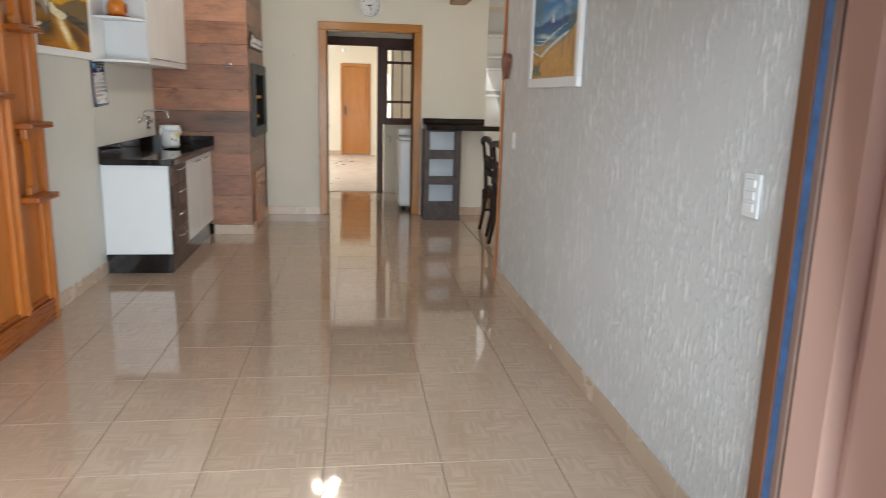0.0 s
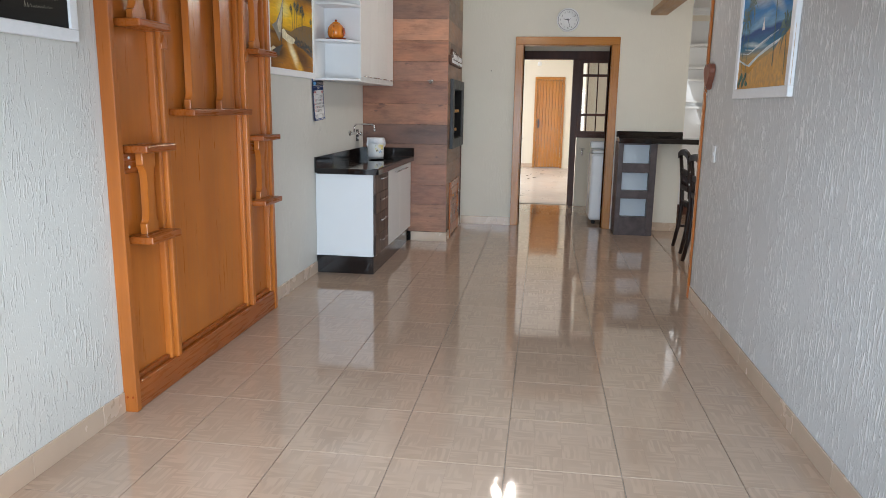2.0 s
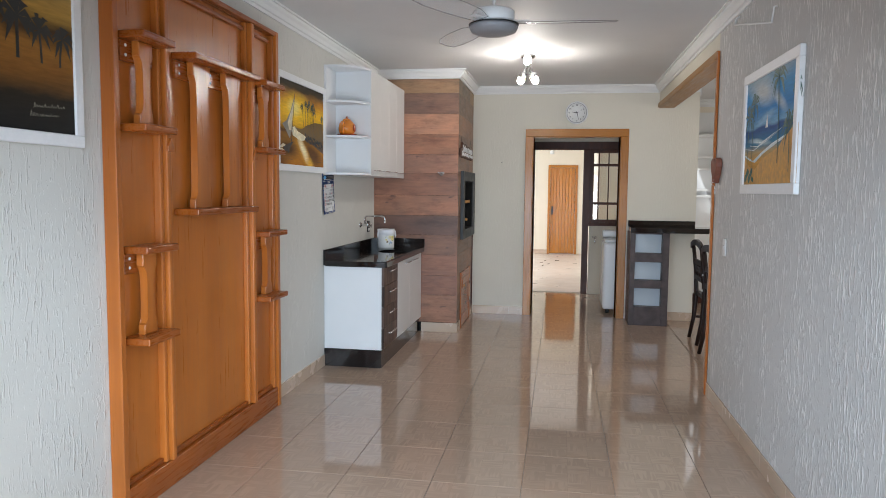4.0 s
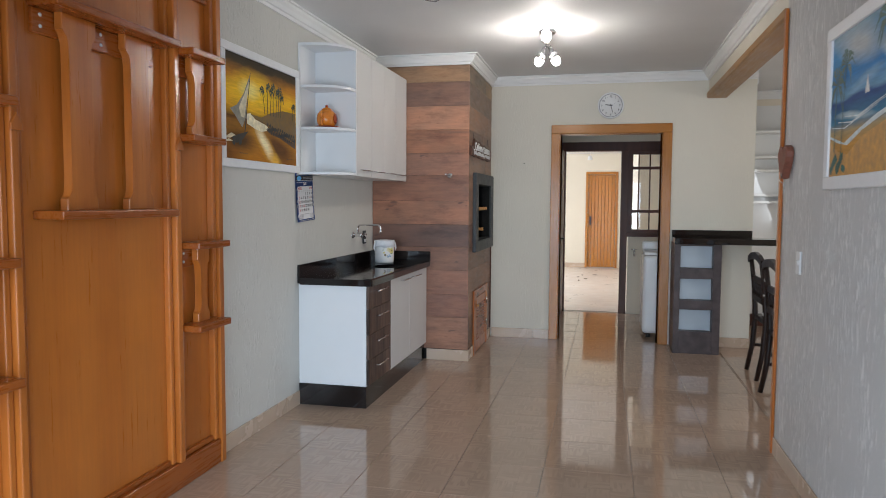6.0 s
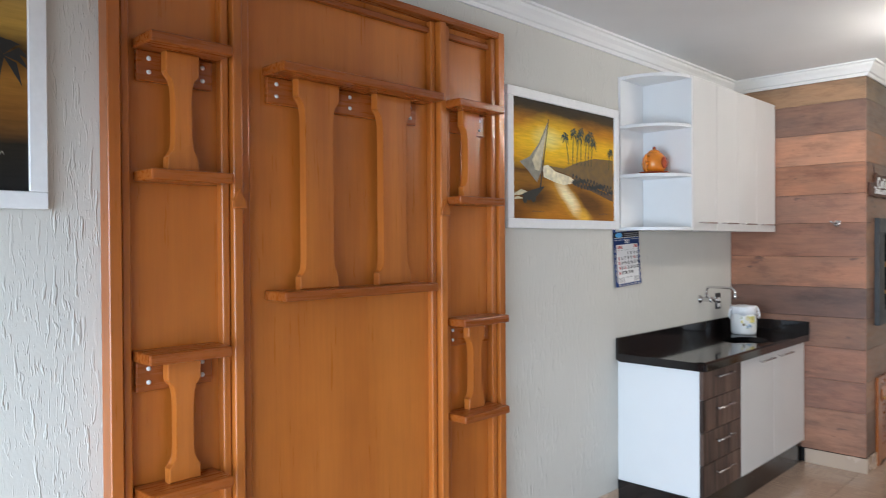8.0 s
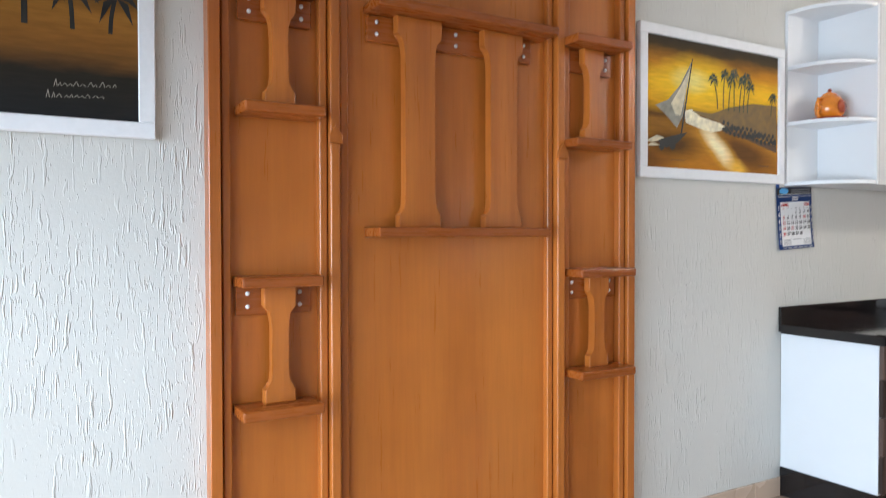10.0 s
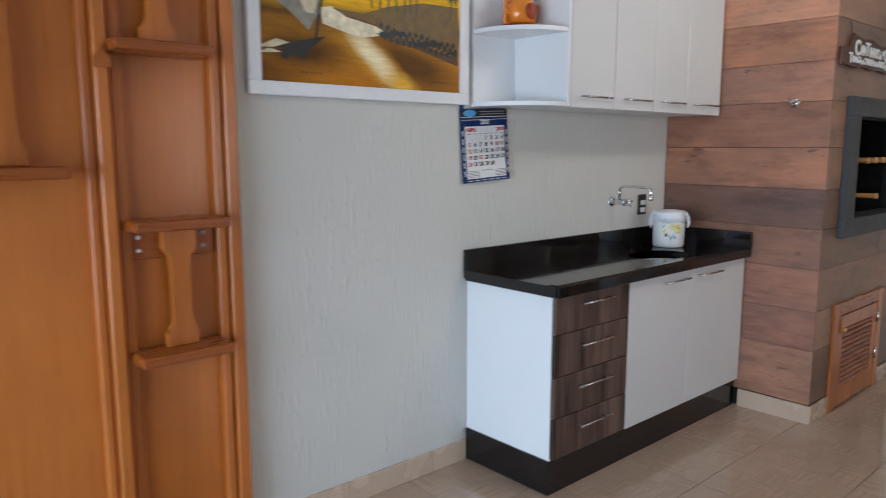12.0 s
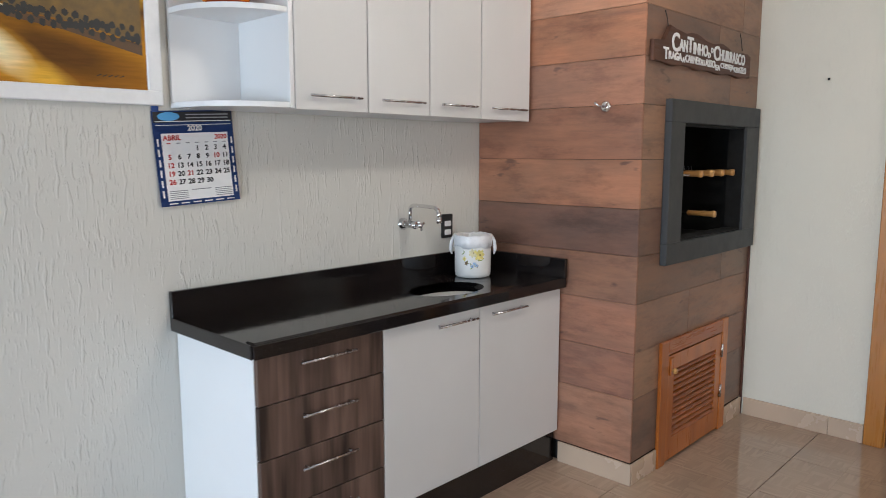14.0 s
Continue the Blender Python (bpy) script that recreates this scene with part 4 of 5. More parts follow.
part("end_edge", box(0.022, 0.551, 5.836, 5.846, 0.835, 0.881, 0.003), GRANITE, top)
bm = bmesh.new()
prof = ((0.500, 0.8802), (0.513, 0.886), (0.548, 0.886), (0.554, 0.8802))
for y in (5.85, 7.12):
    for x, z in prof:
        bm.verts.new((x, y, z))
bm.verts.ensure_lookup_table()
for i in range(3):
    bm.faces.new([bm.verts[k] for k in (i, i + 1, i + 5, i + 4)])
bm.faces.new([bm.verts[k] for k in (3, 2, 1, 0)])
bm.faces.new([bm.verts[k] for k in (4, 5, 6, 7)])
bm.faces.new([bm.verts[k] for k in (0, 4, 7, 3)])
bmesh.ops.recalc_face_normals(bm, faces=bm.faces)
part("drip_lip", bm, GRANITE, top, "low raised lip along the front")
part("upstand", box(0.002, 0.0215, 5.845, 7.43, 0.842, 0.972, 0.002), GRANITE, top)
part("upstand", box(0.022, 0.565, 7.41, 7.4305, 0.881, 0.970, 0.002), GRANITE, top)
sink = thing("sink", (SX, SY, 0.75), "oval stainless steel sink bowl set in the worktop", "sink")
bm = lathe([(0.170, 0.8415), (0.157, 0.8415), (0.154, 0.83), (0.150, 0.76), (0.125, 0.725), (0.03, 0.718), (0.03, 0.710), (0.13, 0.717), (0.158, 0.76), (0.162, 0.834), (0.170, 0.834), (0.170, 0.8415)], (SX, SY, 0), "z", 40, False)
for v in bm.verts:
    v.co.x, v.co.y = SX + (v.co.x - SX) * 0.84, SY + (v.co.y - SY) * 1.18
part("bowl", bm, plain("dark_steel", (0.05, 0.055, 0.07), 0.25, 1.0, 0.1, 60), sink)
part("drain", lathe([(0.028, 0.7185), (0.028, 0.722), (0.012, 0.723), (0.012, 0.7185)], (SX, SY, 0), "z", 20), CHROME, sink)

tap = thing("wall_tap", (0.0, 6.93, 1.10), "chrome wall-mounted kitchen tap with a swivel spout", "tap")
part("rosette", lathe([(0.028, 0.001), (0.028, 0.006), (0.018, 0.014), (0.013, 0.02)], (0, 6.93, 1.13), "x", 20), CHROME, tap)
part("body", lathe([(0.012, 0.018), (0.016, 0.03), (0.016, 0.075), (0.019, 0.078), (0.019, 0.088), (0.008, 0.092)], (0, 6.93, 1.13), "x", 18), CHROME, tap)
kn = part("knob", lathe([(0.006, 0.09), (0.006, 0.11), (0.012, 0.112), (0.012, 0.122), (0.004, 0.126)], (0, 6.93, 1.13), "x", 14), CHROME, tap)
for a in range(4):
    c, s = math.cos(a * math.pi / 2 + 0.4), math.sin(a * math.pi / 2 + 0.4)
    part("knob_arm", tube([(0.116, 6.93, 1.13), (0.117, 6.93 + 0.024 * c, 1.13 + 0.024 * s)], [0.004, 0.006], 8), CHROME, kn)
sp = [(0.05, 6.93, 1.14), (0.05, 6.93, 1.185)]
for i in range(6):
    a = i / 5 * math.pi / 2
    sp.append((0.05 + 0.028 * (1 - math.cos(a)), 6.93 - 0.004 * i / 5, 1.19 + 0.028 * math.sin(a)))
sp += [(0.15, 6.915, 1.22), (0.235, 6.90, 1.218)]
for i in range(1, 6):
    a = i / 5 * math.pi / 2
    sp.append((0.235 + 0.03 * math.sin(a), 6.90, 1.188 + 0.03 * math.cos(a)))
sp.append((0.266, 6.90, 1.172))
part("spout", tube(sp, 0.0085, 12), CHROME, tap)
part("nozzle", lathe([(0.0085, 1.178), (0.012, 1.175), (0.012, 1.155), (0.009, 1.15)], (0.266, 6.90, 0), "z", 16), CHROME, tap)


def switch_plate(name, x, s, y, z, w, h, mat, label, keys):
    t = thing(name, (x, y, z), label, "switch")
    a, b = sorted((x + s * 0.001, x + s * 0.010))
    part("plate", box(a, b, y - w / 2, y + w / 2, z - h / 2, z + h / 2, 0.003), mat, t)
    for k in keys:
        a, b = sorted((x + s * 0.0095, x + s * 0.015))
        part("rocker", box(a, b, y - w * 0.28, y + w * 0.28, z + k - 0.013, z + k + 0.013, 0.002), PLASTIC, t)
    return t


switch_plate("wall_socket", 0.0, 1, 7.21, 1.10, 0.075, 0.116, BLACK_PLASTIC, "black wall plate with white rockers above the worktop", (-0.03, 0.012))
switch_plate("light_switch", W, -1, 5.19, 1.115, 0.075, 0.118, PLASTIC, "white plastic light switch on the plaster wall", (0.0,))
switch_plate("light_switch", W, -1, 2.06, 1.155, 0.085, 0.13, PLASTIC, "white plastic triple switch near the entrance", (-0.035, 0.0, 0.035))

# ---- lined pail ----
PX, PYC = 0.206, 7.18
pail = thing("pail", (PX, PYC, 0.88), "white floral pail lined with a white plastic bag", "pail")
part("body", lathe([(0.072, 0.881), (0.080, 0.886), (0.083, 0.90), (0.085, 1.07), (0.081, 1.07), (0.076, 0.89), (0.01, 0.889)], (PX, PYC, 0), "z", 32), PLASTIC, pail)
bm = bmesh.new()
rnd = random.Random(5)
rings = []
for k, (r, z) in enumerate(((0.0855, 1.025), (0.089, 1.028), (0.0885, 1.050), (0.091, 1.072), (0.087, 1.080), (0.082, 1.074), (0.077, 1.01))):
    rings.append([bm.verts.new((PX + (r + rnd.uniform(-0.0025, 0.0025)) * math.cos(a), PYC + (r + rnd.uniform(-0.0025, 0.0025)) * math.sin(a), z + rnd.uniform(-0.004, 0.004) - (0.008 if k < 2 and i % 7 < 3 else 0)))
                  for i in range(36) for a in (2 * math.pi * i / 36,)])
for a, b in zip(rings, rings[1:]):
    for i in range(36):
        bm.faces.new((a[i], a[(i + 1) % 36], b[(i + 1) % 36], b[i]))
for f in bm.faces:
    f.smooth = True
BAG = plain("thin_white_plastic", (0.78, 0.78, 0.80), 0.3, 0, 0.05, 60)
part("bag_rim", bm, BAG, pail, "crumpled white bag rim")
for sgn in (-1, 1):
    a = -0.85 + sgn * 1.45
    c, s_ = math.cos(a), math.sin(a)
    at = Vector((PX + 0.090 * c, PYC + 0.090 * s_, 1.040))
    part("bag_ear", tube([at + Vector((0, 0, 0.03)), at + Vector((c * 0.010, s_ * 0.010, 0.005)), at + Vector((c * 0.014, s_ * 0.014, -0.030)), at + Vector((c * 0.008, s_ * 0.008, -0.055))], [0.005, 0.008, 0.008, 0.003], 8), BAG, pail, "drooping knotted bag corner")
decals = {k: plain("decal_" + k, c, 0.4, 0, 0.2, 60) for k, c in (("yellow", (0.72, 0.62, 0.20)), ("cream", (0.74, 0.68, 0.42)), ("blue", (0.30, 0.46, 0.66)), ("green", (0.26, 0.34, 0.12)), ("brown", (0.16, 0.09, 0.03)))}


def petal(az, z, L, w, turn, tint, lift=0.0):
    """A printed petal of length L and width w that starts at angle az and height z on the pail."""
    bm = bmesh.new()
    f = []
    for k in range(10):
        b = 2 * math.pi * k / 10
        u, v = L * 0.5 * (1 + math.cos(b)), w * 0.5 * math.sin(b)
        du, dv = u * math.cos(turn) - v * math.sin(turn), u * math.sin(turn) + v * math.cos(turn)
        r = 0.0838 + (z + dv - 0.90) * 0.0118 + lift
        f.append(bm.verts.new((PX + r * math.cos(az + du / r), PYC + r * math.sin(az + du / r), z + dv)))
    bm.faces.new(f)
    part("petal_decal", bm, decals[tint], pail)


for az, z, L, tint, n in ((-0.48, 0.990, 0.028, "yellow", 8), (-0.82, 1.000, 0.022, "cream", 7), (-0.74, 0.950, 0.009, "blue", 6), (-0.62, 0.942, 0.009, "blue", 6), (-0.86, 0.938, 0.009, "blue", 6), (-1.18, 0.952, 0.012, "brown", 5), (-1.30, 0.972, 0.012, "yellow", 5)):
    for k in range(n):
        petal(az, z, L * rnd.uniform(0.85, 1.1), L * 0.55, 2 * math.pi * k / n + rnd.uniform(-0.15, 0.15), tint, 0.0003 + 0.00008 * k)
    petal(az - L * 0.1, z, L * 0.28, L * 0.28, 0, "brown", 0.0014)
for k in range(16):
    petal(-0.80 + rnd.uniform(-0.5, 0.5), 0.972 + rnd.uniform(-0.045, 0.045), rnd.uniform(0.010, 0.020), 0.005, rnd.uniform(0, 6.28), rnd.choice(("green", "green", "brown")), 0.0001 + 0.00001 * k)

# ---- teapot ----
TX, TY, TZ = 0.15, 6.035, 1.931
pot = thing("teapot", (TX, TY, TZ), "glossy orange ceramic teapot on a saucer", "teapot")
part("saucer", lathe([(0.05, 0.0), (0.085, 0.010), (0.088, 0.014), (0.05, 0.008), (0.01, 0.008)], (TX, TY, TZ), "z", 32), RED_GLAZE, pot)
part("body", lathe([(0.046, 0.012), (0.066, 0.03), (0.072, 0.065), (0.066, 0.10), (0.048, 0.125), (0.034, 0.13), (0.01, 0.13)], (TX, TY, TZ), "z", 32), ORANGE_GLAZE, pot)
lid = part("lid", lathe([(0.036, 0.130), (0.034, 0.137), (0.016, 0.146), (0.008, 0.150)], (TX, TY, TZ), "z", 28), ORANGE_GLAZE, pot)
part("knob", lathe([(0.006, 0.149), (0.011, 0.156), (0.006, 0.165)], (TX, TY, TZ), "z", 16), RED_GLAZE, lid)
part("spout", tube([(TX, TY + 0.060, TZ + 0.065), (TX, TY + 0.085, TZ + 0.075), (TX, TY + 0.100, TZ + 0.105), (TX, TY + 0.118, TZ + 0.125)], [0.016, 0.013, 0.010, 0.009], 14), ORANGE_GLAZE, pot)
for dz in (0.085, 0.035):
    part("handle", tube([(TX, TY - 0.062, TZ + dz + 0.02), (TX, TY - 0.095, TZ + dz + 0.022), (TX, TY - 0.10, TZ + dz), (TX, TY - 0.092, TZ + dz - 0.018), (TX, TY - 0.062, TZ + dz - 0.016)], 0.007, 10), ORANGE_GLAZE, pot)
part("medallion", lathe([(0.034, 0.0), (0.032, 0.006), (0.014, 0.008), (0.010, 0.012)], (TX + 0.068, TY - 0.006, TZ + 0.066), "x", 20), RED_GLAZE, pot)

# ---- wall calendar ----
cal = thing("wall_calendar", (0.005, 5.982, 1.29), "blue and white paper wall calendar hanging under the cupboard", "calendar")
CY0, CY1 = 5.84, 6.13


def cx(z):
    return 0.006 + 0.012 * max(0.0, (1.60 - z) / 0.33) ** 2


def sheet(y0, y1, z0, z1, d, n=8):
    bm = bmesh.new()
    rows = [(bm.verts.new((cx(z) + d, y0, z)), bm.verts.new((cx(z) + d, y1, z))) for z in (z0 + (z1 - z0) * i / n for i in range(n + 1))]
    for (a, b), (c, e) in zip(rows, rows[1:]):
        bm.faces.new((a, b, e, c))
    return bm


bm = sheet(CY0, CY1, 1.288, 1.612, 0)
bmesh.ops.solidify(bm, geom=bm.faces[:], thickness=-0.004)
card = part("backing_card", bm, BLUE_INK, cal)
part("hanger", box(0.003, 0.006, 5.844, 5.867, 1.612, 1.655), BLUE_INK, cal)
part("header", sheet(CY0 + 0.004, CY1 - 0.004, 1.572, 1.608, 0.0025), DARK_INK, cal)
part("emblem", flat(blob(5.897, 1.592, 0.038, 0.015, 22, 0.0), "yz", cx(1.59) + 0.0035), SKY_INK, cal)
for z in (1.598, 1.587):
    part("header_text_bar", sheet(5.957, 6.112, z - 0.002, z + 0.002, 0.0035, 1), GREY_INK, cal)
part("header_text_bar", sheet(CY0 + 0.01, CY1 - 0.01, 1.574, 1.577, 0.0035, 1), PAPER, cal)
part("header_text_bar", sheet(CY0 + 0.01, CY1 - 0.01, 1.562, 1.564, 0.0035, 1), PAPER, cal)
page = part("month_page", sheet(5.865, 6.105, 1.305, 1.535, 0.003), PAPER, cal, "white printed month page")
for z in (1.33, 1.365, 1.40, 1.435, 1.47, 1.505):
    for y in (CY0 + 0.012, CY1 - 0.012):
        part("border_dash", sheet(y - 0.003, y + 0.003, z - 0.012, z + 0.012, 0.0035, 1), PAPER, cal)
for k in range(6):
    part("border_dash", sheet(5.867 + k * 0.042, 5.897 + k * 0.042, 1.294, 1.298, 0.0035, 1), PAPER, cal)


def write(text, y, z, size, mat, align="CENTER", d=0.0045, bold=0.0):
    lettering("print", text, size, Matrix.Translation((cx(z) + d, y, z)) @ FACE_X, mat, page, 0.0, align, bold)


write("2020", 5.985, 1.543, 0.026, PAPER, d=0.004, bold=0.0008)
write("ABRIL", 5.87, 1.512, 0.024, RED_INK, "LEFT", bold=0.0006)
write("2020", 6.1, 1.512, 0.023, RED_INK, "RIGHT", bold=0.0006)
days = [["", "", "", "1", "2", "3", "4"], ["5", "6", "7", "8", "9", "10", "11"], ["12", "13", "14", "15", "16", "17", "18"], ["19", "20", "21", "22", "23", "24", "25"], ["26", "27", "28", "29", "30", "", ""]]
for r, row in enumerate(days):
    for c, v in enumerate(row):
        if v:
            write(v, 5.887 + c * 0.0335, 1.475 - r * 0.0285, 0.024, RED_INK if c == 0 or v in ("10", "21") else DARK_INK, bold=0.0007)
for c in range(7):
    part("print", sheet(5.88 + c * 0.0335, 5.894 + c * 0.0335, 1.500, 1.503, 0.0045, 1), RED_INK if c == 0 else GREY_INK, page)
for y0, y1 in ((5.872, 5.937), (6.037, 6.1)):
    for k in range(5):
        part("print", sheet(y0, y1, 1.311 + k * 0.0065, 1.3135 + k * 0.0065, 0.0045, 1), GREY_INK, page)
part("print", sheet(5.952, 6.022, 1.338, 1.341, 0.0045, 1), GREY_INK, page)

cal.matrix_world = pose(0.005, 5.972, 1.256, 3.0)

# ---- chimney breast with grill ----
GY0, GY1, GZ0, GZ1 = 7.635, 8.625, 0.952, 1.686
VY0, VY1, VZ1 = 7.665, 8.395, 0.588
ch = thing("chimney_breast", (0.46, 8.06, 0), "barbecue chimney breast clad in weathered brown plank laminate", "chimney")
for r in ((0.002, 0.30, CY + 0.012, B - 0.002, 0, H - 0.001), (0.30, CX - 0.012, CY + 0.012, GY0 + 0.07, 0, H - 0.001), (0.30, CX - 0.012, GY1 - 0.07, B - 0.002, 0, H - 0.001),
          (0.30, CX - 0.012, GY0 + 0.07, GY1 - 0.07, 0, GZ0 + 0.07), (0.30, CX - 0.012, GY0 + 0.07, GY1 - 0.07, GZ1 - 0.07, H - 0.001)):
    part("core_block", box(*r), SOOT, ch)
courses = [0.085, 0.374, 0.581, 0.801, 1.010, 1.213, 1.424, 1.655, 1.852, 2.06, 2.27, 2.48, H - 0.09]
tones = (1, 2, 2, 0, 0, 1, 1, 1, 1, 2, 0, 3)     # each course is cut from one of four boards
for i, (a, b) in enumerate(zip(courses, courses[1:])):
    part("plank", box(0.003, CX, CY, CY + 0.0115, a + 0.0008, b - 0.0008, 0.0008), PLANK_X[tones[i]], ch)


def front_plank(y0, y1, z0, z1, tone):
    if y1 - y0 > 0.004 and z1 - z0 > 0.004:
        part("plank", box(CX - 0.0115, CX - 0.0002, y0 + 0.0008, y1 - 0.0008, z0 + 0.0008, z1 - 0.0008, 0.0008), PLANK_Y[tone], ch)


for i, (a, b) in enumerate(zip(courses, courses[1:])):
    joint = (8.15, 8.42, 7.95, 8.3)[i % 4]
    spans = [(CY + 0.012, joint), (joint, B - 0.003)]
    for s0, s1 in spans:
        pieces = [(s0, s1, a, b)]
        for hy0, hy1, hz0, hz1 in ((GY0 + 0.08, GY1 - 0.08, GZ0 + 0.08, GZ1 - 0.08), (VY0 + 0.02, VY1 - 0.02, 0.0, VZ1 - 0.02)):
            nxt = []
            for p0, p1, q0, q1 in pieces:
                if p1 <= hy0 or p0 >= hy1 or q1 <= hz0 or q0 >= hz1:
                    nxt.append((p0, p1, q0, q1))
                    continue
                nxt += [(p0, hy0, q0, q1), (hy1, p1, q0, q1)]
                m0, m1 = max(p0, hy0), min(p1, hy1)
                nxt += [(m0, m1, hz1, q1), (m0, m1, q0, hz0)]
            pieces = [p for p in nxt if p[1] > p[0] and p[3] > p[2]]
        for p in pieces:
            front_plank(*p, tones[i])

gr = thing("grill_frame", (CX, 8.19, GZ0), "charcoal metal barbecue opening with skewers inside", "barbecue grill")
IY0, IY1, IZ0, IZ1 = GY0 + 0.130, GY1 - 0.165, GZ0 + 0.098, GZ1 - 0.100      # the clear opening
rails = ((GY0, GY1, GZ0, IZ0), (GY0, GY1, IZ1, GZ1), (GY0, IY0, IZ0, IZ1), (IY1, GY1, IZ0, IZ1))
for r in rails:
    part("frame_rail", box(CX + 0.0005, CX + 0.034, *r, 0.002), GREY_METAL, gr)
for r in ((IY0, IY1, IZ0, IZ0 + 0.01), (IY0, IY1, IZ1 - 0.01, IZ1), (IY0, IY0 + 0.01, IZ0 + 0.01, IZ1 - 0.01), (IY1 - 0.01, IY1, IZ0 + 0.01, IZ1 - 0.01)):
    part("inner_lip", box(CX - 0.06, CX + 0.02, *r), SOOT, gr)
part("rack_post", box(CX - 0.32, CX - 0.29, 8.18, 8.21, GZ0 + 0.1, 1.42), STEEL, gr)
part("rack_bar", box(CX - 0.33, CX - 0.28, GY0 + 0.13, GY1 - 0.11, 1.36, 1.38), STEEL, gr)
for i in range(9):
    y = GY0 + 0.16 + i * 0.07
    part("rack_rod", tube([(0.32, y, 1.345), (CX - 0.05, y, 1.345)], 0.004, 6), STEEL, gr)


def skewer(y, z, x1):
    s = thing("skewer", (x1 - 0.3, y, z), "steel barbecue skewer with a turned wooden handle", "skewer", "skewers in the barbecue")
    part("blade", box(x1 - 0.55, x1 - 0.13, y - 0.005, y + 0.005, z - 0.002, z + 0.002), STEEL, s)
    part("handle", lathe([(0.010, x1 - 0.15), (0.014, x1 - 0.145), (0.013, x1 - 0.10), (0.015, x1 - 0.06), (0.014, x1 - 0.03), (0.018, x1 - 0.012), (0.016, x1 - 0.002), (0.006, x1)], (0, y, z), "x", 16), HANDLE_WOOD, s)


for y in (8.03, 8.15, 8.27, 8.40, 8.50):
    skewer(y, 1.352, CX + 0.002)
skewer(8.20, 1.147, CX + 0.002)

vent = thing("vent_door", (CX, 8.10, 0), "honey-varnished louvred wooden hatch in the chimney breast", "hatch")
part("casing", box(CX + 0.0005, CX + 0.018, VY0, VY0 + 0.07, 0, VZ1, 0.003), HONEY_Z, vent)
part("casing", box(CX + 0.0005, CX + 0.018, VY1 - 0.07, VY1, 0, VZ1, 0.003), HONEY_Z, vent)
part("head_casing", box(CX + 0.0005, CX + 0.018, VY0 + 0.07, VY1 - 0.07, VZ1 - 0.07, VZ1, 0.003), HONEY_Y, vent)
leaf = part("leaf", boxes([(CX - 0.008, CX + 0.014, VY0 + 0.074, VY0 + 0.134, 0.012, VZ1 - 0.078), (CX - 0.008, CX + 0.014, VY1 - 0.134, VY1 - 0.074, 0.012, VZ1 - 0.078),
                           (CX - 0.008, CX + 0.014, VY0 + 0.134, VY1 - 0.134, VZ1 - 0.15, VZ1 - 0.078), (CX - 0.008, CX + 0.014, VY0 + 0.134, VY1 - 0.134, 0.012, 0.10)]), HONEY_Z, vent)
for i in range(12):
    z = 0.112 + i * 0.0285
    bm = box(-0.016, 0.016, VY0 + 0.132, VY1 - 0.132, -0.004, 0.004, 0.001)
    bm.transform(Matrix.Translation((CX + 0.002, 0, z)) @ Matrix.Rotation(radians(38), 4, "Y"))
    part("slat", bm, HONEY_Y, leaf)
part("pull", lathe([(0.006, 0.0), (0.006, 0.016), (0.014, 0.02), (0.012, 0.03)], (CX + 0.014, VY0 + 0.10, 0.44), "x", 14), HANDLE_WOOD, leaf)
part("latch", box(CX + 0.0145, CX + 0.024, VY0 + 0.085, VY0 + 0.115, 0.415, 0.50, 0.002), HONEY_Z, leaf)
for z in (0.20, 0.42):
    part("hinge", tube([(CX + 0.020, VY1 - 0.072, z - 0.035), (CX + 0.020, VY1 - 0.072, z + 0.035)], 0.007, 8), STEEL, vent)
part("corner_strip", box(CX + 0.0005, CX + 0.012, 8.641, 8.652, 0.0, GZ0), DARK_WOOD, ch, "thin dark corner strip")

LOOSE = new("loose_letters")
BASE[LOOSE.name] = None
sign = thing("carved_sign", (CX + 0.012, 7.98, 1.83), "dark wooden barbecue sign with raised white lettering", "sign")
pts = []
rnd = random.Random(11)
for i in range(22):
    pts.append((7.475 + 1.01 * i / 21, 1.832 + 0.008 * math.sin(i * 1.3) + rnd.uniform(-0.003, 0.003)))
for i in range(22):
    u = 1 - i / 21
    crest = 0.09 if u < 0.11 else 0.155 - 0.05 * (u - 0.11) + 0.012 * math.sin(i * 1.1)
    pts.append((7.475 + 1.01 * u, 1.832 + crest + rnd.uniform(-0.003, 0.003)))
part("board", slab(pts, "yz", CX + 0.001, CX + 0.022, 0.006), SIGN_WOOD, sign)


def raised(text, y0, y1, z0, z1):
    """White raised letters that fill the box y0 to y1, z0 to z1 on the board."""
    ob = lettering("raised_lettering", text, 1.0, Matrix.Identity(4), FRAME_WHITE, LOOSE, 0.0, "LEFT", 0.02)
    xs, ys = [v.co.x for v in ob.data.vertices], [v.co.y for v in ob.data.vertices]
    x0, x1, b0, b1 = min(xs), max(xs), min(ys), max(ys)
    bpy.data.objects.remove(ob)
    fit = Matrix.Translation((0, y0, z0)) @ FACE_X @ Matrix.Diagonal(((y1 - y0) / (x1 - x0), (z1 - z0) / (b1 - b0), 1, 1)) @ Matrix.Translation((-x0, -b0, 0))
    lettering("raised_lettering", text, 1.0, Matrix.Translation((CX + 0.0225, 0, 0)) @ fit, FRAME_WHITE, sign, 0.003, "LEFT", 0.02)


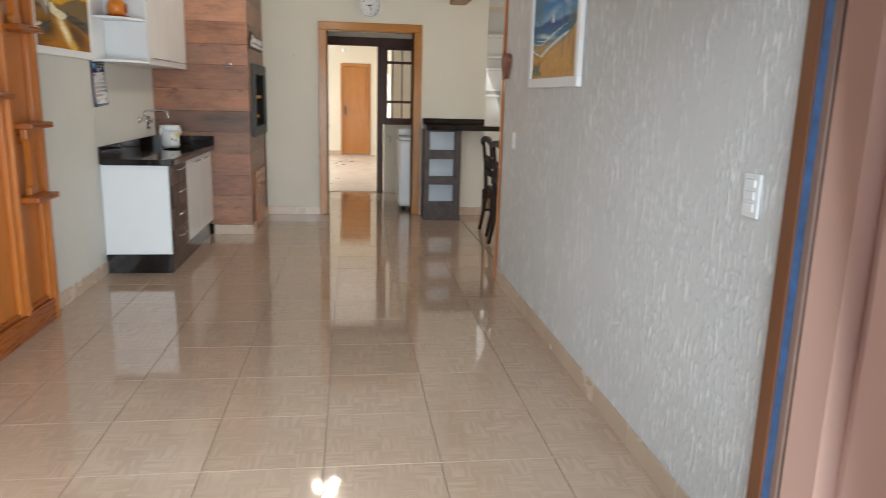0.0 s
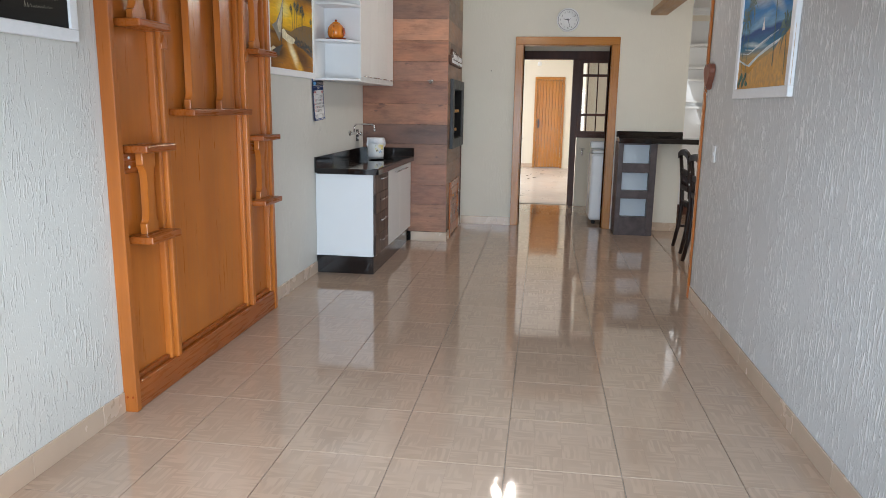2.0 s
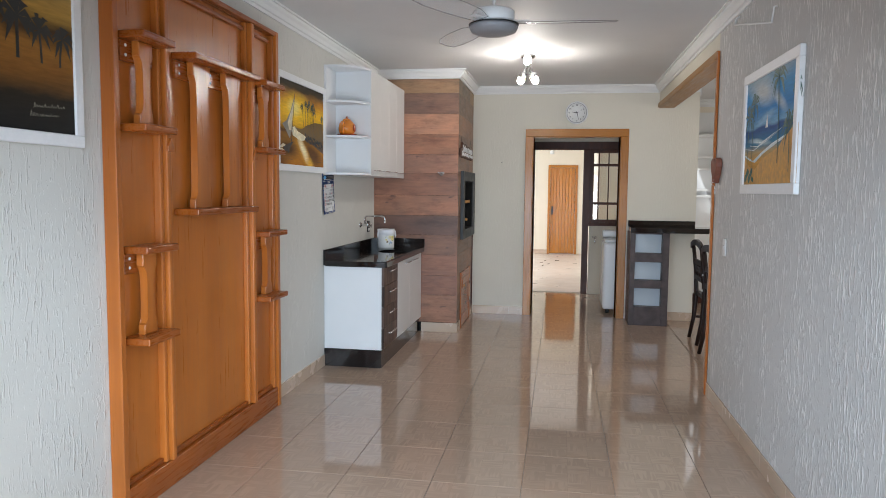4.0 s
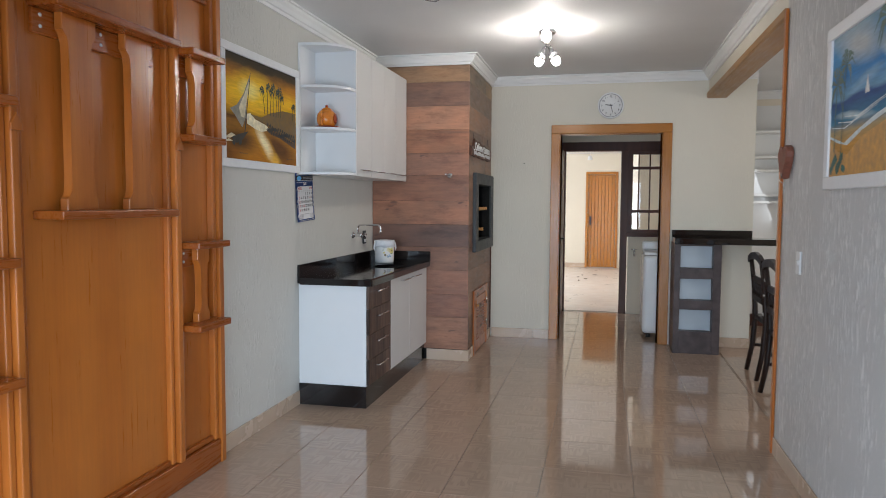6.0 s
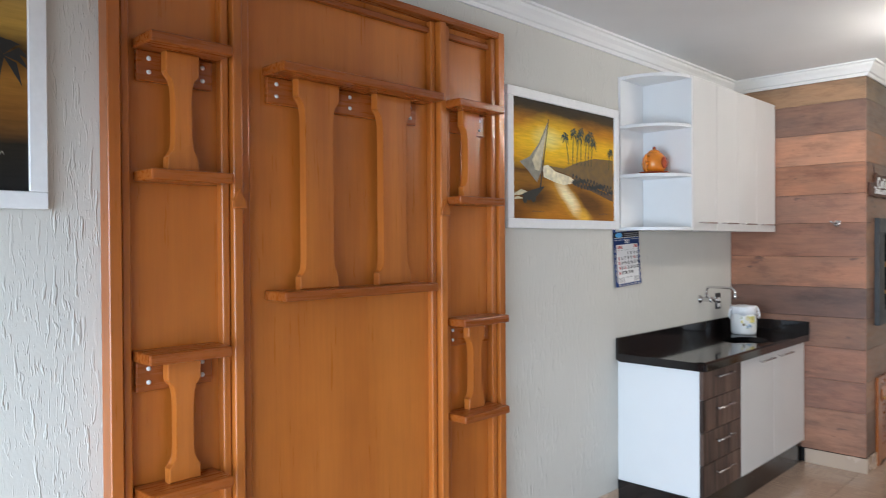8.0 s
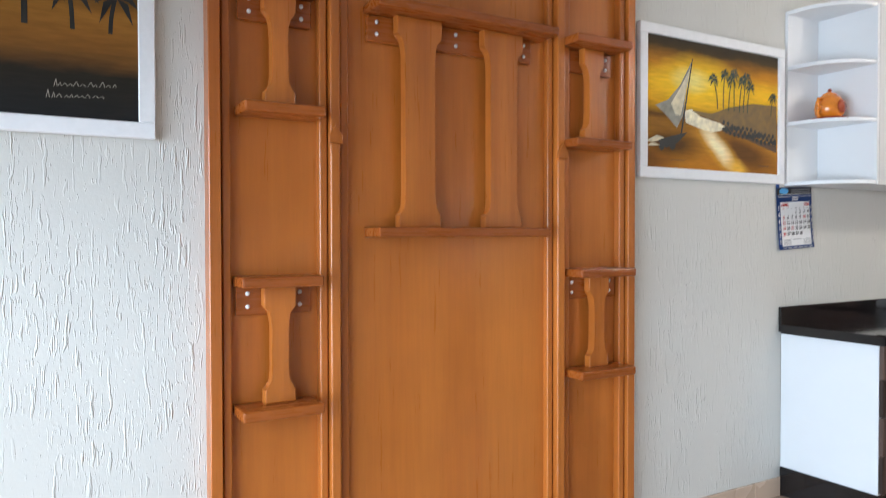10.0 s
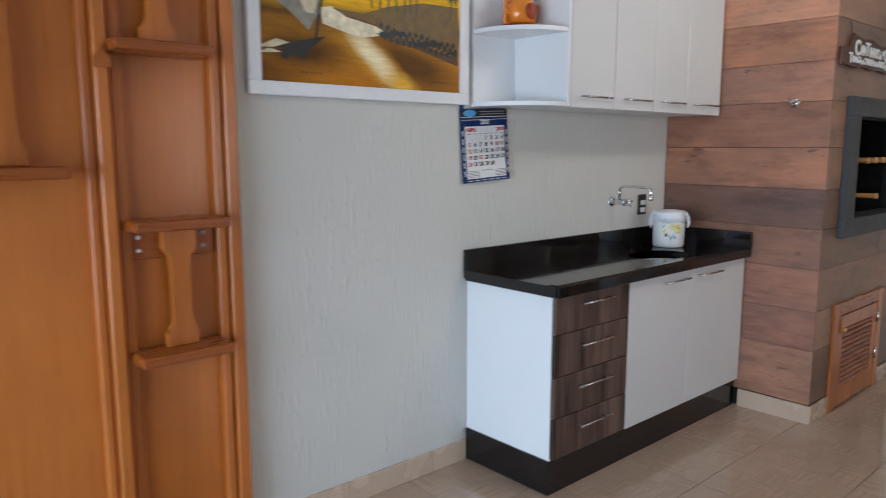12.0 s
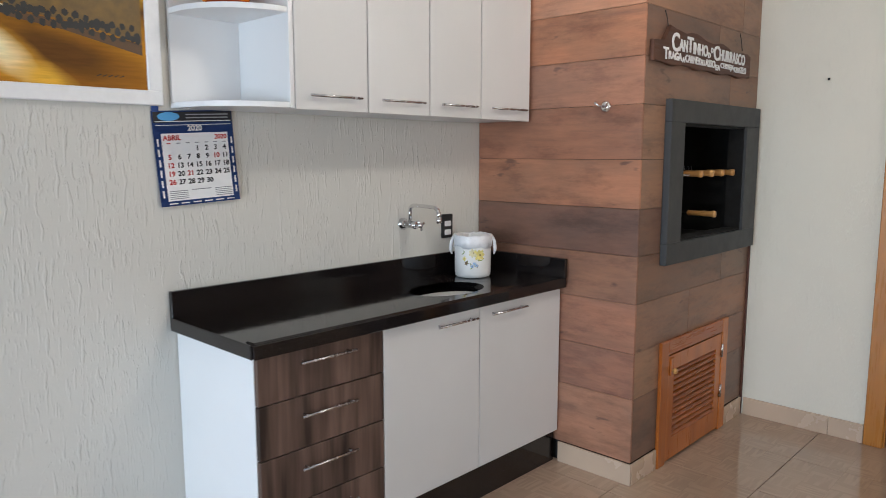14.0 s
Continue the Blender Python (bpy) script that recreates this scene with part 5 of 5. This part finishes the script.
for text, y0, y1, z0, z1 in (("C", 7.627, 7.692, 1.886, 1.966), ("AN", 7.694, 7.772, 1.892, 1.944), ("T", 7.770, 7.828, 1.896, 1.962), ("INHO", 7.830, 7.975, 1.892, 1.944), ("D", 7.982, 8.005, 1.890, 1.915), ("O", 8.008, 8.032, 1.915, 1.940),
                             ("C", 8.040, 8.102, 1.886, 1.954), ("HURRASCO", 8.104, 8.405, 1.890, 1.944), ("T", 7.555, 7.600, 1.846, 1.896), ("RAGA", 7.602, 7.722, 1.850, 1.884), ("A", 7.726, 7.750, 1.846, 1.870),
                             ("CARNE", 7.755, 7.880, 1.850, 1.884), ("K", 7.885, 7.905, 1.850, 1.880), ("EU", 7.908, 7.950, 1.850, 1.876), ("ASSO", 7.955, 8.060, 1.850, 1.884), ("EA", 8.065, 8.115, 1.842, 1.868),
                             ("CERVEJA", 8.120, 8.275, 1.850, 1.882), ("K", 8.279, 8.299, 1.850, 1.876), ("EU", 8.303, 8.335, 1.850, 1.876), ("GELO", 8.340, 8.425, 1.850, 1.882)):
    raised(text, y0, y1, z0, z1)
bpy.data.objects.remove(LOOSE)
for y in (7.62, 8.40):
    part("hanging_cord", tube([(CX + 0.010, y, 1.965), (CX + 0.006, y - 0.01, 2.02), (CX + 0.006, y - 0.03, 2.05)], 0.002, 6), DARK_INK, sign)

hook = thing("robe_hook", (0.738, CY, 1.65), "small chrome double hook on the plank cladding", "hook")
part("rose", lathe([(0.024, -0.001), (0.024, -0.006), (0.016, -0.012), (0.006, -0.014)], (0.738, CY, 1.65), "y", 20), CHROME, hook)
for sgn in (-1, 1):
    part("prong", tube([(0.738, CY - 0.012, 1.65), (0.738 + sgn * 0.018, CY - 0.03, 1.652), (0.738 + sgn * 0.032, CY - 0.042, 1.668)], [0.006, 0.005, 0.006], 10), CHROME, hook)

# ---- clock ----
ck = thing("wall_clock", (2.155, B - 0.02, 2.27), "round white wall clock with black numerals", "clock")
part("case", lathe([(0.125, -0.002), (0.132, -0.008), (0.132, -0.026), (0.122, -0.034), (0.117, -0.022), (0.01, -0.0219)], (2.155, B, 2.40), "y", 48), PLASTIC, ck)
part("dial_rim", lathe([(0.118, -0.0225), (0.118, -0.026), (0.112, -0.026), (0.112, -0.0225), (0.118, -0.0225)], (2.155, B, 2.40), "y", 48, False), GREY_INK, ck)
for h in range(12):
    a = math.pi / 2 - 2 * math.pi * h / 12
    p = (2.155 + 0.090 * math.cos(a), B - 0.0245, 2.40 + 0.090 * math.sin(a) - 0.009)
    lettering("numeral", str(h or 12), 0.028, Matrix.Translation(p) @ FACE_MY, DARK_INK, ck)
for nm, ang, L, w in (("hour_hand", 280, 0.055, 0.005), ("minute_hand", 164, 0.082, 0.0035), ("second_hand", 60, 0.085, 0.0012)):
    a = math.radians(90 - ang)
    c, s = math.cos(a), math.sin(a)
    o = [(-0.015, -w), (L, -w * 0.5), (L, w * 0.5), (-0.015, w)]
    part(nm, slab([(2.155 + u * c - v * s, 2.40 + u * s + v * c) for u, v in o], "xz", B - 0.027, B - 0.029), DARK_INK, ck)
single("wall_nail", lathe([(0.004, -0.0), (0.004, -0.01), (0.006, -0.012)], (1.272, B, 1.822), "y", 8), DARK_INK, "small dark nail in the plaster wall", "nail")

# ---- ceiling spot lamp ----
LX, LY = 1.66, 6.75
lamp = thing("ceiling_lamp", (LX, LY, H), "chrome ceiling lamp with three lit spot heads", "ceiling lamp")
part("base_plate", lathe([(0.065, H - 0.001), (0.065, H - 0.02), (0.05, H - 0.03), (0.012, H - 0.032)], (LX, LY, 0), "z", 28), STEEL, lamp)
part("stem", tube([(LX, LY, H - 0.03), (LX, LY, 2.60)], 0.009, 10), STEEL, lamp)
for a, dz in ((2.6, -1.0), (0.55, -1.0), (-1.57, 0.25)):
    dx, dy = math.cos(a) * 0.55, math.sin(a) * 0.55
    dv = Vector((dx, dy, dz)).normalized()
    p = Vector((LX, LY, 2.605)) + Vector((dx, dy, 0)) * 0.03
    head = part("spot_head", tube([p, p + dv * 0.05, p + dv * 0.055, p + dv * 0.10], [0.014, 0.02, 0.033, 0.042], 18), STEEL, lamp)
    q = p + dv * 0.10
    part("bulb", tube([q - dv * 0.01, q + dv * 0.02, q + dv * 0.05, q + dv * 0.062], [0.030, 0.036, 0.028, 0.010], 16), BULB, head, "glowing white bulb")

# ---- ceiling fan ----
FX, FY, FZ = 1.595, 4.10, 2.375
fan = thing("ceiling_fan", (FX, FY, FZ), "white ceiling fan with three clear acrylic blades", "ceiling fan")
part("canopy", lathe([(0.07, H - 0.001), (0.07, H - 0.03), (0.03, H - 0.06), (0.013, H - 0.062)], (FX, FY, 0), "z", 28), PLASTIC, fan)
part("rod", tube([(FX, FY, H - 0.06), (FX, FY, 2.46)], 0.011, 10), PLASTIC, fan)
part("motor", lathe([(0.03, 2.47), (0.10, 2.462), (0.115, 2.45), (0.115, 2.385), (0.10, 2.38), (0.02, 2.38)], (FX, FY, 0), "z", 40), PLASTIC, fan)
part("lower_cap", lathe([(0.132, 2.379), (0.136, 2.37), (0.125, 2.345), (0.09, 2.332), (0.02, 2.328)], (FX, FY, 0), "z", 40), plain("grey_fan_cap", (0.25, 0.25, 0.26), 0.4), fan, "grey lower cap")
part("trim_ring", lathe([(0.139, 2.384), (0.139, 2.379), (0.128, 2.379), (0.128, 2.384), (0.139, 2.384)], (FX, FY, 0), "z", 40, False), BLACK_PLASTIC, fan)
EDGE_DARK = plain("smoky_acrylic_edge", (0.20, 0.19, 0.18), 0.3)
for ang in (2, 122, 242):
    R = Matrix.Translation((FX, FY, 2.392)) @ Matrix.Rotation(radians(ang), 4, "Z")
    up = [(0.12, 0.045), (0.25, 0.085), (0.42, 0.095), (0.58, 0.085), (0.66, 0.055), (0.675, 0.0)]
    dn = [(0.66, -0.045), (0.55, -0.06), (0.38, -0.06), (0.22, -0.05), (0.12, -0.04)]
    bm = slab(up + dn, "xy", -0.002, 0.002)
    bm.transform(R @ Matrix.Rotation(radians(9), 4, "X"))
    bl = part("blade", bm, ACRYLIC, fan, "clear acrylic fan blade")
    bm = tube([(x, y, 0) for x, y in up + dn + [up[0]]], 0.0018, 6)
    bm.transform(R @ Matrix.Rotation(radians(9), 4, "X"))
    part("blade_edge", bm, EDGE_DARK, bl)
    bm = box(0.09, 0.20, -0.02, 0.02, 0.003, 0.010, 0.002)
    bm.transform(R)
    part("blade_arm", bm, PLASTIC, bl)

# ---- breakfast counter with shelf unit ----
DKY = 8.25
ct = thing("breakfast_counter", (3.3, 8.45, 1.03), "black granite breakfast counter with an upstand", "counter")
part("slab", box(2.785, 4.6, DKY - 0.03, B - 0.025, 1.035, 1.085, 0.003), GRANITE, ct)
part("front_edge", box(2.78, 4.6, DKY - 0.045, DKY - 0.031, 1.03, 1.086, 0.003), GRANITE, ct)
part("upstand", box(2.79, 3.555, B - 0.024, B - 0.002, 1.035, 1.15, 0.002), GRANITE, ct)
sh = thing("counter_shelf_unit", (2.93, 8.4, 0), "dark laminate shelf unit with three niches under the counter", "shelf unit")
x0, x1, yb = 2.785, 3.215, B - 0.03
part("side", box(x0, x0 + 0.055, DKY, yb, 0.0, 1.034, 0.002), SLATE_WOOD, sh)
part("side", box(x1 - 0.075, x1, DKY, yb, 0.0, 1.034, 0.002), SLATE_WOOD, sh)
for z0, z1 in ((0.0, 0.195), (0.405, 0.495), (0.70, 0.80), (1.012, 1.034)):
    part("board", box(x0 + 0.055, x1 - 0.075, DKY + 0.002, yb, z0, z1, 0.002), SLATE_WOOD, sh)
for z0, z1 in ((0.195, 0.405), (0.495, 0.70), (0.80, 1.012)):
    part("niche_back", box(x0 + 0.055, x1 - 0.075, DKY + 0.10, DKY + 0.11, z0, z1), FROST, sh, "pale blue niche back")

# ---- washing machine ----
wm = thing("washing_machine", (2.83, 9.25, 0), "white top-loading washing machine", "washing machine")
part("body", box(2.535, 3.12, 8.97, 9.55, 0.04, 0.86, 0.035, None, 4), APPLIANCE, wm)
part("lid", box(2.545, 3.11, 9.0, 9.45, 0.862, 0.895, 0.012, None, 3), APPLIANCE, wm)
part("control_panel", box(2.545, 3.11, 9.40, 9.55, 0.896, 0.99, 0.02, None, 3), APPLIANCE, wm)
for x in (2.60, 3.06):
    for y in (9.03, 9.49):
        part("foot", lathe([(0.025, 0.0), (0.025, 0.03), (0.015, 0.045)], (x, y, 0), "z", 12), BLACK_PLASTIC, wm)
tp = thing("laundry_tap", (2.62, 10.64, 0.80), "small chrome laundry tap on the wall", "tap")
part("body", tube([(2.50, 10.66, 0.80), (2.50, 10.57, 0.80), (2.50, 10.55, 0.738)], 0.012, 10), CHROME, tp)
part("handle", tube([(2.46, 10.59, 0.825), (2.54, 10.59, 0.825)], 0.006, 8), CHROME, tp)

# ---- dining chair by the opening ----
def chair(base, turn, label):
    """Dark dining chair; its back stands along local -x."""
    x, y = base
    c = thing("dining_chair", (x, y, 0), label, "chair")
    BASE[c.name] = None
    for s in (-1, 1):
        part("back_leg", tube([(-0.245, s * 0.20, 0.0), (-0.205, s * 0.20, 0.22), (-0.19, s * 0.20, 0.45), (-0.205, s * 0.20, 0.70), (-0.235, s * 0.195, 0.93)], [0.018, 0.021, 0.023, 0.02, 0.017], 8), CHAIR_WOOD, c)
        part("front_leg", tube([(0.20, s * 0.20, 0.0), (0.20, s * 0.20, 0.43)], [0.015, 0.022], 8), CHAIR_WOOD, c)
        part("stretcher", box(-0.19, 0.19, s * 0.20 - 0.01, s * 0.20 + 0.01, 0.20, 0.225, 0.003), CHAIR_WOOD, c)
    part("seat", box(-0.20, 0.225, -0.225, 0.225, 0.435, 0.475, 0.012, None, 2), CHAIR_WOOD, c)
    top = [(-0.25, 0.90), (-0.16, 0.935), (0.0, 0.955), (0.16, 0.935), (0.25, 0.90), (0.265, 0.955), (0.15, 0.99), (0.0, 1.005), (-0.15, 0.99), (-0.265, 0.955)]
    part("top_rail", slab(top, "yz", -0.255, -0.225, 0.004), CHAIR_WOOD, c)
    for z in (0.60, 0.75):
        part("back_rail", box(-0.225, -0.20, -0.19, 0.19, z, z + 0.05, 0.005), CHAIR_WOOD, c)
    for yy in (-0.12, -0.04, 0.04, 0.12):
        part("spindle", lathe([(0.008, 0.65), (0.012, 0.68), (0.008, 0.70), (0.012, 0.73), (0.008, 0.75)], (-0.2125, yy, 0), "z", 8), CHAIR_WOOD, c)
    for yy, z in ((-0.21, 0.80), (-0.21, 0.68), (-0.205, 0.53)):
        part("inlay", lathe([(0.016, -0.002), (0.013, -0.006), (0.004, -0.008)], (-0.207, yy, z), "y", 10), PLASTIC, c, "white inlaid ornament")
    c.matrix_world = pose(*true((x, y, 0)), 0, 0, turn)
    return c


chair((3.575, 6.76), 0, "dark wooden dining chair with a curved top rail")
chair((3.62, 7.52), 0, "dark wooden dining chair beside the counter")

# ---- white shelving in the dining recess ----
ws = thing("white_shelving", (4.2, 10.0, 0), "white wall shelving with a box niche", "shelf")
part("back", box(3.565, 4.9, 10.135, 10.148, 0.12, 2.55), PLAIN_WHITE, ws)
for z in (1.42, 1.93, 2.215):
    part("shelf", box(3.565, 4.9, 9.88, 10.134, z, z + 0.03, 0.002), PLAIN_WHITE, ws)
for z in (1.50, 1.78):
    part("niche_board", box(3.75, 4.3, 9.90, 10.134, z, z + 0.025, 0.002), PLAIN_WHITE, ws)
part("niche_side", box(3.75, 3.775, 9.90, 10.134, 1.525, 1.78), PLAIN_WHITE, ws)
part("plinth", box(3.565, 4.9, 10.10, 10.134, 0.0, 0.118), DARK_WOOD, ws, "dark plinth")

# ---- small things on the right wall ----
ht = thing("key_holder", (W - 0.02, 5.46, 1.55), "brown heart-shaped wooden key holder with hanging keys", "key holder")
heart = []
for i in range(26):
    a = 2 * math.pi * i / 26
    heart.append((5.46 + 0.0062 * 16 * math.sin(a) ** 3, 1.655 + 0.0062 * (13 * math.cos(a) - 5 * math.cos(2 * a) - 2 * math.cos(3 * a) - math.cos(4 * a))))
part("board", slab(heart, "yz", W - 0.045, W - 0.004, 0.008), CLAY, ht)
for y, z in ((5.44, 1.52), (5.47, 1.50)):
    part("key", slab([(y - 0.008, z + 0.03), (y + 0.008, z + 0.03), (y + 0.008, z + 0.01), (y + 0.003, z + 0.01), (y + 0.003, z - 0.03), (y - 0.003, z - 0.03), (y - 0.003, z + 0.01), (y - 0.008, z + 0.01)], "yz", W - 0.03, W - 0.027), STEEL, ht)
    part("key_hook", tube([(W - 0.044, y, z + 0.06), (W - 0.05, y, z + 0.04), (W - 0.03, y, z + 0.027)], 0.002, 6), CHROME, ht)
wb = thing("wire_bracket", (W - 0.02, 4.6, 2.36), "thin white wire bracket fixed high on the wall", "bracket")
part("wire", tube([(W - 0.004, 4.22, 2.47), (W - 0.02, 4.22, 2.465), (W - 0.03, 4.22, 2.385), (W - 0.03, 5.05, 2.555), (W - 0.02, 5.05, 2.60), (W - 0.004, 5.05, 2.605)], 0.006, 8), PLASTIC, wb)
gl = thing("garage_lamp", (1.78, 16.9, 2.33), "small white pendant lamp in the far room", "ceiling lamp")
part("cord", tube([(1.78, 16.9, 2.5), (1.78, 16.9, 2.42)], 0.006, 6), PLASTIC, gl)
part("shade", lathe([(0.02, 2.42), (0.045, 2.40), (0.05, 2.34), (0.03, 2.33)], (1.78, 16.9, 0), "z", 16), PLASTIC, gl)

LEAF = plain("dry_leaf_brown", (0.10, 0.06, 0.03), 0.8)
rnd = random.Random(21)
for x, y in ((1.62, 15.2), (1.70, 15.6), (1.78, 14.9), (1.95, 15.7), (1.66, 14.6)):
    a = rnd.uniform(0, 6.28)
    pts = [(x + r * math.cos(a + k), y + r * math.sin(a + k)) for k, r in ((0, 0.05), (0.6, 0.025), (1.6, 0.018), (3.14, 0.04), (4.4, 0.02), (5.5, 0.026))]
    single("dry_leaf", slab(pts, "xy", -0.0015, 0.006), LEAF, "small dry brown leaf lying on the pale floor", "leaf", "dry leaves on the floor")

# ---- skirting tiles and floor tiles ----
def skirting(name, p, q, out, label="beige glazed skirting tiles"):
    """A run of skirting tiles from p to q along a wall; out is the way into the room."""
    run = thing(name, (p[0], p[1], 0), label, "skirting", kind="structure")
    P, Q = Vector((*p, 0)), Vector((*q, 0))
    L = (Q - P).length
    u = (Q - P) / L
    o = Vector((*out, 0))
    s = 0.0
    while s < L - 0.01:
        e = min(s + 0.45, L)
        a, b = P + u * (s + 0.001) + o * 0.001, P + u * (e - 0.001) + o * 0.011
        part("skirting_tile", box(min(a.x, b.x), max(a.x, b.x), min(a.y, b.y), max(a.y, b.y), 0.0, 0.083, 0.0015), SKIRT, run)
        s = e


skirting("baseboard_left", (0, F), (0, PY0 - 0.002), (1, 0))
skirting("baseboard_left_far", (0, PY1 + 0.002), (0, 5.86), (1, 0))
skirting("baseboard_right", (W, F), (W, 5.583), (-1, 0))
skirting("baseboard_back", (CX + 0.02, B), (1.553, B), (0, -1))
skirting("baseboard_back_right", (3.22, B), (3.56, B), (0, -1))
skirting("baseboard_chimney", (0.53, CY), (CX + 0.0105, CY), (0, -1))
skirting("baseboard_chimney_front", (CX, CY + 0.001), (CX, VY0 - 0.002), (1, 0))
skirting("baseboard_chimney_end", (CX, VY1 + 0.002), (CX, 8.639), (1, 0))
skirting("baseboard_garage", (-1.45, 17.4), (1.688, 17.4), (0, -1))

T = 0.45
TX0, TY0 = 1.738 - 5 * T, 3.726 - 11 * T
shared = {}


def floor_tile(x0, x1, y0, y1):
    key = (round(x1 - x0, 3), round(y1 - y0, 3))
    if key not in shared:
        bm = box(0.0015, key[0] - 0.0015, 0.0015, key[1] - 0.0015, -0.0055, 0.0, 0.0009)
        shared[key] = mesh_of("floor_tile", bm, TILE)
    ob = new("floor_tile", shared[key])
    ob.location = (x0, y0, 0)
    ob.parent = floor


def lay(xa, xb, ya, yb):
    i = math.floor((xa - TX0) / T)
    while TX0 + i * T < xb - 0.004:
        a, b = max(xa, TX0 + i * T), min(xb, TX0 + (i + 1) * T)
        j = math.floor((ya - TY0) / T)
        while TY0 + j * T < yb - 0.004:
            c, e = max(ya, TY0 + j * T), min(yb, TY0 + (j + 1) * T)
            if b - a > 0.004 and e - c > 0.004:
                floor_tile(a, b, c, e)
            j += 1
        i += 1


lay(0.0, 3.10, -0.65, 8.80)
lay(1.36, 3.43, 8.80, 10.56)
lay(3.10, 4.6, 5.2, 10.08)
